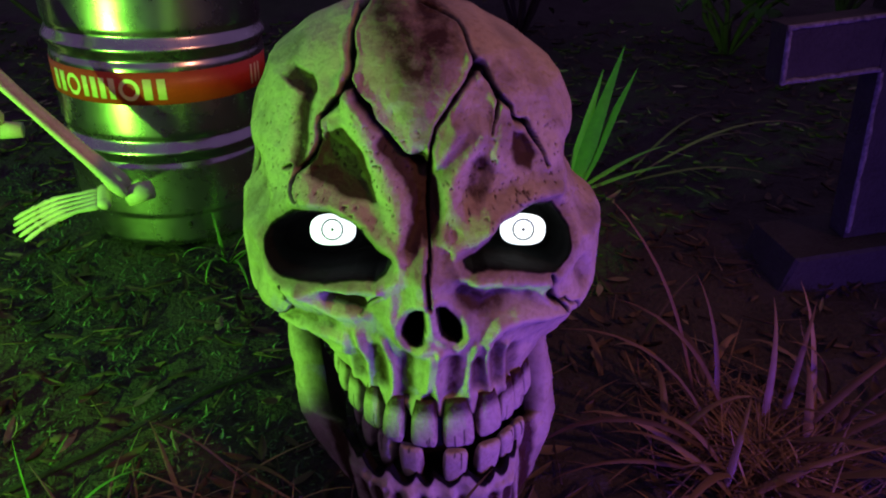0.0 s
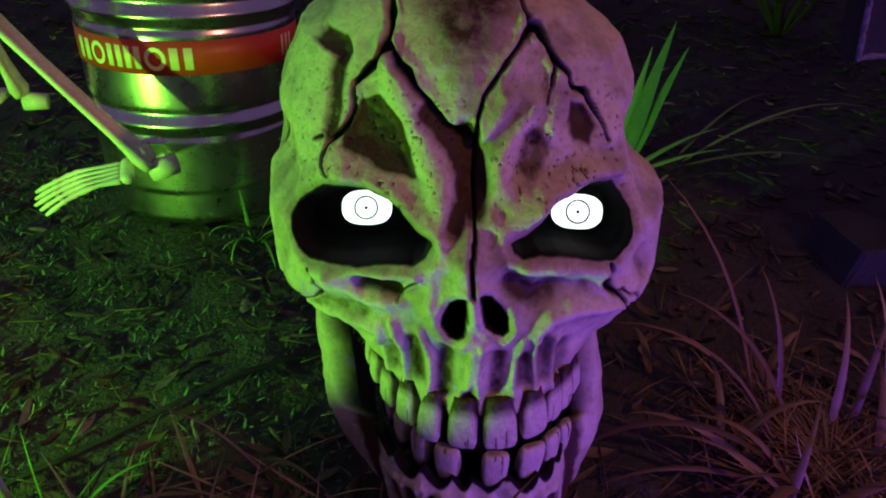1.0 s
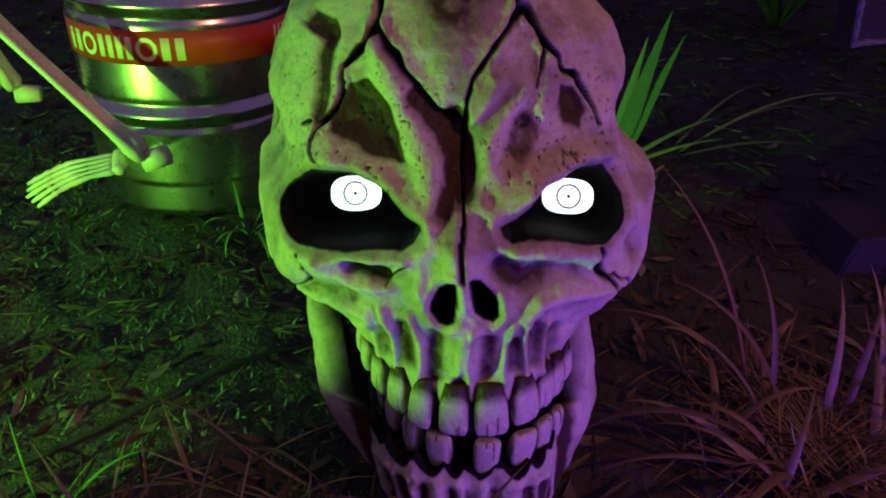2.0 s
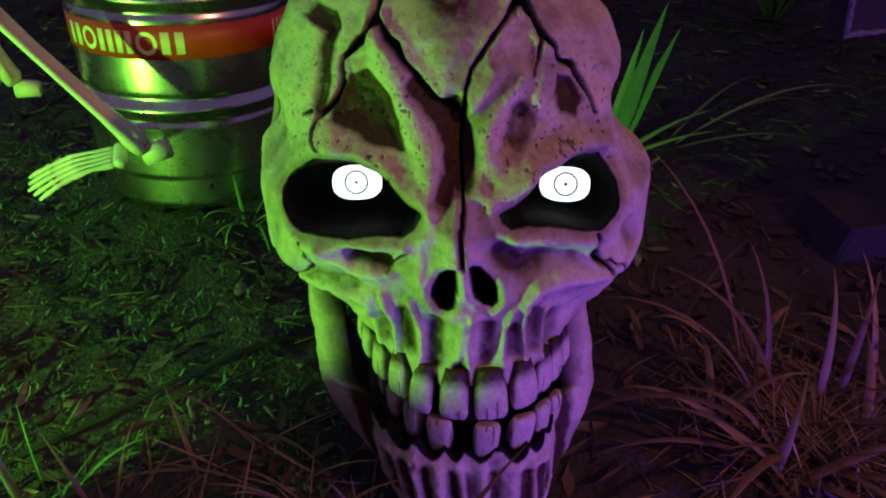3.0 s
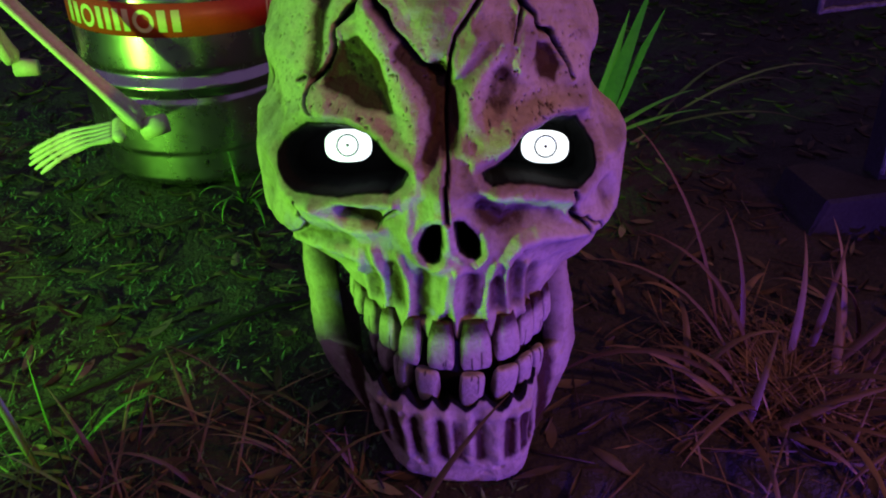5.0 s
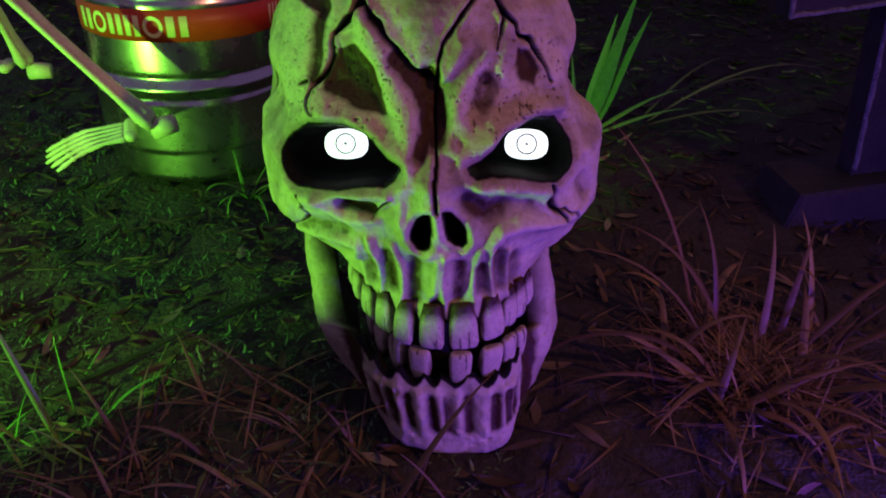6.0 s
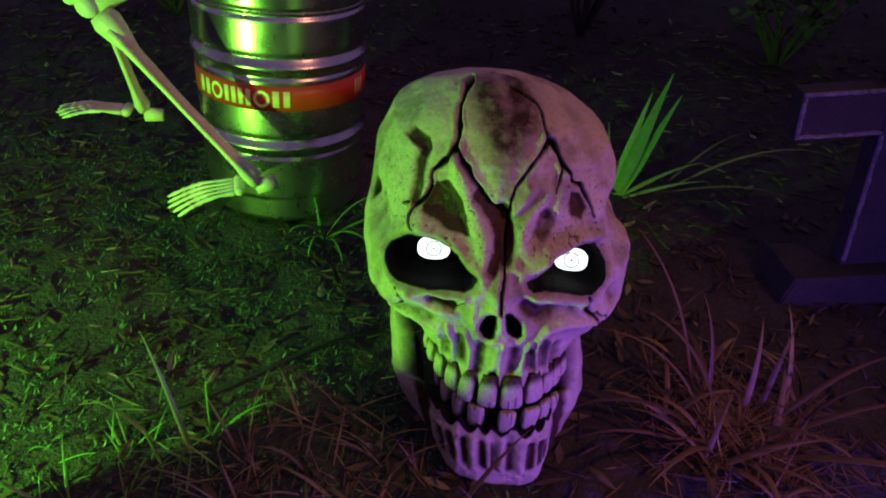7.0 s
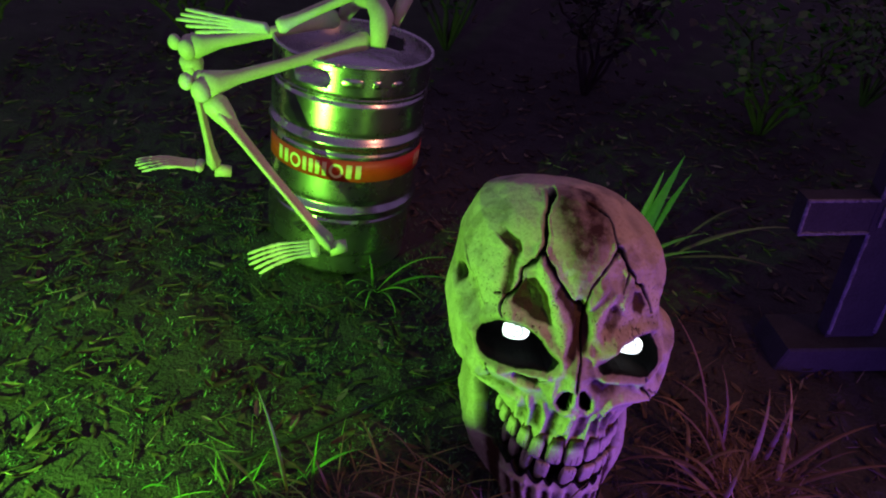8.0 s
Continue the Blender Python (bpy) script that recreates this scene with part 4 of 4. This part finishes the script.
clump("curly_green_plant", -.42, 1.24, "small plant of curling green blades beside the keg", FRESH,
      [(-10, .28, .012, 28, 55, 0, 0), (-5, .24, .014, 45, 60, .01, 0), (-30, .20, .010, 40, 90, 0, -.01), (200, .12, .008, 30, 120, 0, 0), (260, .14, .008, 30, 150, 0, -.01), (300, .16, .009, 40, 130, .01, -.01), (120, .11, .007, 10, 40, -.01, 0), (230, .10, .006, 50, 100, 0, 0)], 13, category="plant")


def strew(name, label, mat, n, seed, area, make, category):
    """Uncountable small stuff strewn over the ground."""
    rng = random.Random(seed)
    b = Builder()
    for _ in range(n):
        x, y = rng.uniform(*area[0]), rng.uniform(*area[1])
        if (x + .57) ** 2 + (y - 1.44) ** 2 < .048:
            continue
        make(b, rng, x, y, float(ground_height(x, y)))
    ob = new(name, b.mesh(name, mat))
    return tagged(ob, label, category, kind="stuff")


def moss_tip(b, rng, x, y, z):
    if noise.noise((x * 9, y * 9, 0)) + .5 * noise.noise((x * 30, y * 30, 3)) < rng.uniform(-.35, .15):
        return
    b.blade((x, y, z - .002), rng.uniform(0, 6.283), rng.uniform(.008, .024), rng.uniform(.0022, .006), radians(rng.uniform(45, 92)), radians(rng.uniform(-10, 30)), 2)


def dead_leaf(b, rng, x, y, z):
    a, w, h = rng.uniform(0, 6.283), rng.uniform(.006, .018), rng.uniform(.012, .034)
    ca, sa, curl, lift = math.cos(a), math.sin(a), rng.uniform(-.006, .008), rng.uniform(.002, .012)
    pts = []
    for s, k in ((-1, .05), (-.5, .8), (0, 1), (.5, .75), (1, .05)):
        for e in (-1, 0, 1):
            u, v = s * h, e * w * k * .5
            pts.append((x + u * ca - v * sa, y + u * sa + v * ca, z + lift + curl * (e * e + s * s) + rng.uniform(-.001, .001)))
    b.add(pts, grid_faces(5, 3).tolist())


def chip(b, rng, x, y, z):
    a, h = rng.uniform(0, 6.283), rng.uniform(.012, .045)
    t = rng.uniform(-.15, .25) * h
    b.tube([(x - h * math.cos(a), y - h * math.sin(a), z + .003), (x + h * math.cos(a), y + h * math.sin(a), z + .005 + abs(t))], [.0016, .0011], 5)


strew("moss", "patchy moss and short fine grass on the soil", MOSS, 42000, 21, ((-1.7, .1), (.1, 1.7)), moss_tip, "moss")
strew("leaf_litter", "scattered small dead leaves on the soil", LITTER, 3800, 22, ((-2.2, 1.6), (-.1, 3.2)), dead_leaf, "leaf litter")
strew("twigs", "scattered wood chips and dry twigs on the soil", LITTER, 1500, 23, ((-1.8, 1.4), (0, 2.6)), chip, "twigs")


# ---------------------------------------------------------------- cable on the ground, bushes behind
def build_cable():
    b = Builder()
    pts = []
    for k in range(25):
        s = k / 24
        x, y = -.62 + .46 * s + .012 * math.sin(s * 7), .60 + .34 * s + .010 * math.sin(s * 5 + 1)
        pts.append((x, y, float(ground_height(x, y)) + .006 + .012 * math.sin(s * 3.1)))
    b.tube(pts, [.004] * 25, 8)
    return tagged(new("cable", b.mesh("cable", BLACK)), "thin black power cable lying across the soil", "cable")


build_cable()


def bush(x, y, high, wide, leaves, seed, label, leaf=.03):
    rng = random.Random(seed)
    ob = empty("bush", *on_ground(x, y, .01))
    inv = Matrix.Translation(ob.location).inverted()
    z0 = ob.location.z
    stems, tips = Builder(), []
    for _ in range(9):
        a, out = rng.uniform(0, 6.283), rng.uniform(.25, 1) * wide
        p = [Vector((x, y, z0))]
        for k in range(1, 7):
            s = k / 6
            p.append(Vector((x + out * s * math.cos(a) + rng.gauss(0, .03), y + out * s * math.sin(a) + rng.gauss(0, .03), z0 + high * rng.uniform(.85, 1.05) * (s ** .8))))
        stems.tube(p, [.011 * (1 - .8 * k / 6) for k in range(7)], 6)
        tips += p[2:]
        for _ in range(5):
            q = rng.choice(p[2:])
            e = q + Vector((rng.gauss(0, .12), rng.gauss(0, .12), rng.uniform(-.02, .16)))
            stems.tube([q, q.lerp(e, .5) + Vector((0, 0, .02)), e], [.004, .003, .0015], 5)
            tips.append(e)
    part("branchwork", stems, BARK, ob).matrix_basis = inv
    f = Builder()
    for _ in range(leaves):
        c = rng.choice(tips) + Vector((rng.gauss(0, .07), rng.gauss(0, .07), rng.gauss(0, .06)))
        a, t, w, h = rng.uniform(0, 6.283), rng.uniform(-.7, .9), leaf * rng.uniform(.35, .6), leaf * rng.uniform(.7, 1.4)
        d = Vector((math.cos(a) * math.cos(t), math.sin(a) * math.cos(t), -math.sin(t)))
        s = Vector((-math.sin(a), math.cos(a), rng.uniform(-.4, .4))).normalized()
        n = d.cross(s)
        verts = []
        for k, m in ((0, .1), (.35, 1), (.7, .8), (1, .05)):
            verts += [c + d * h * k - s * w * m + n * w * .3 * m, c + d * h * k - n * .1 * h * k * k, c + d * h * k + s * w * m + n * w * .3 * m]
        f.add(verts, grid_faces(4, 3).tolist())
    o = part("foliage", f, LEAF, ob)
    o.matrix_basis = inv
    o["kind"] = "stuff"
    return tagged(ob, label, "bush")


LEAF = random_leaf("bush_leaf", [(0.0, (0.03, 0.05, 0.02)), (0.5, (0.06, 0.09, 0.03)), (1.0, (0.14, 0.12, 0.06))], 0.55)
for i, (x, y, h, w, n) in enumerate(((.35, 2.9, .75, .5, 420), (1.15, 2.7, .6, .55, 380), (-.35, 3.3, .8, .6, 380), (-1.5, 2.9, .55, .55, 160), (-2.3, 2.3, .5, .5, 140), (1.9, 3.3, .8, .7, 320), (-1.0, 3.9, .9, .7, 260), (.8, 4.0, 1.0, .8, 380), (2.2, 2.0, .5, .5, 200))):
    bush(x, y, h, w, n, 60 + i, "dark leafy undergrowth bush standing at the edge of the bed" if n > 250 else "sparse bush of bare dark twigs and few leaves", .045 if n > 250 else .03)
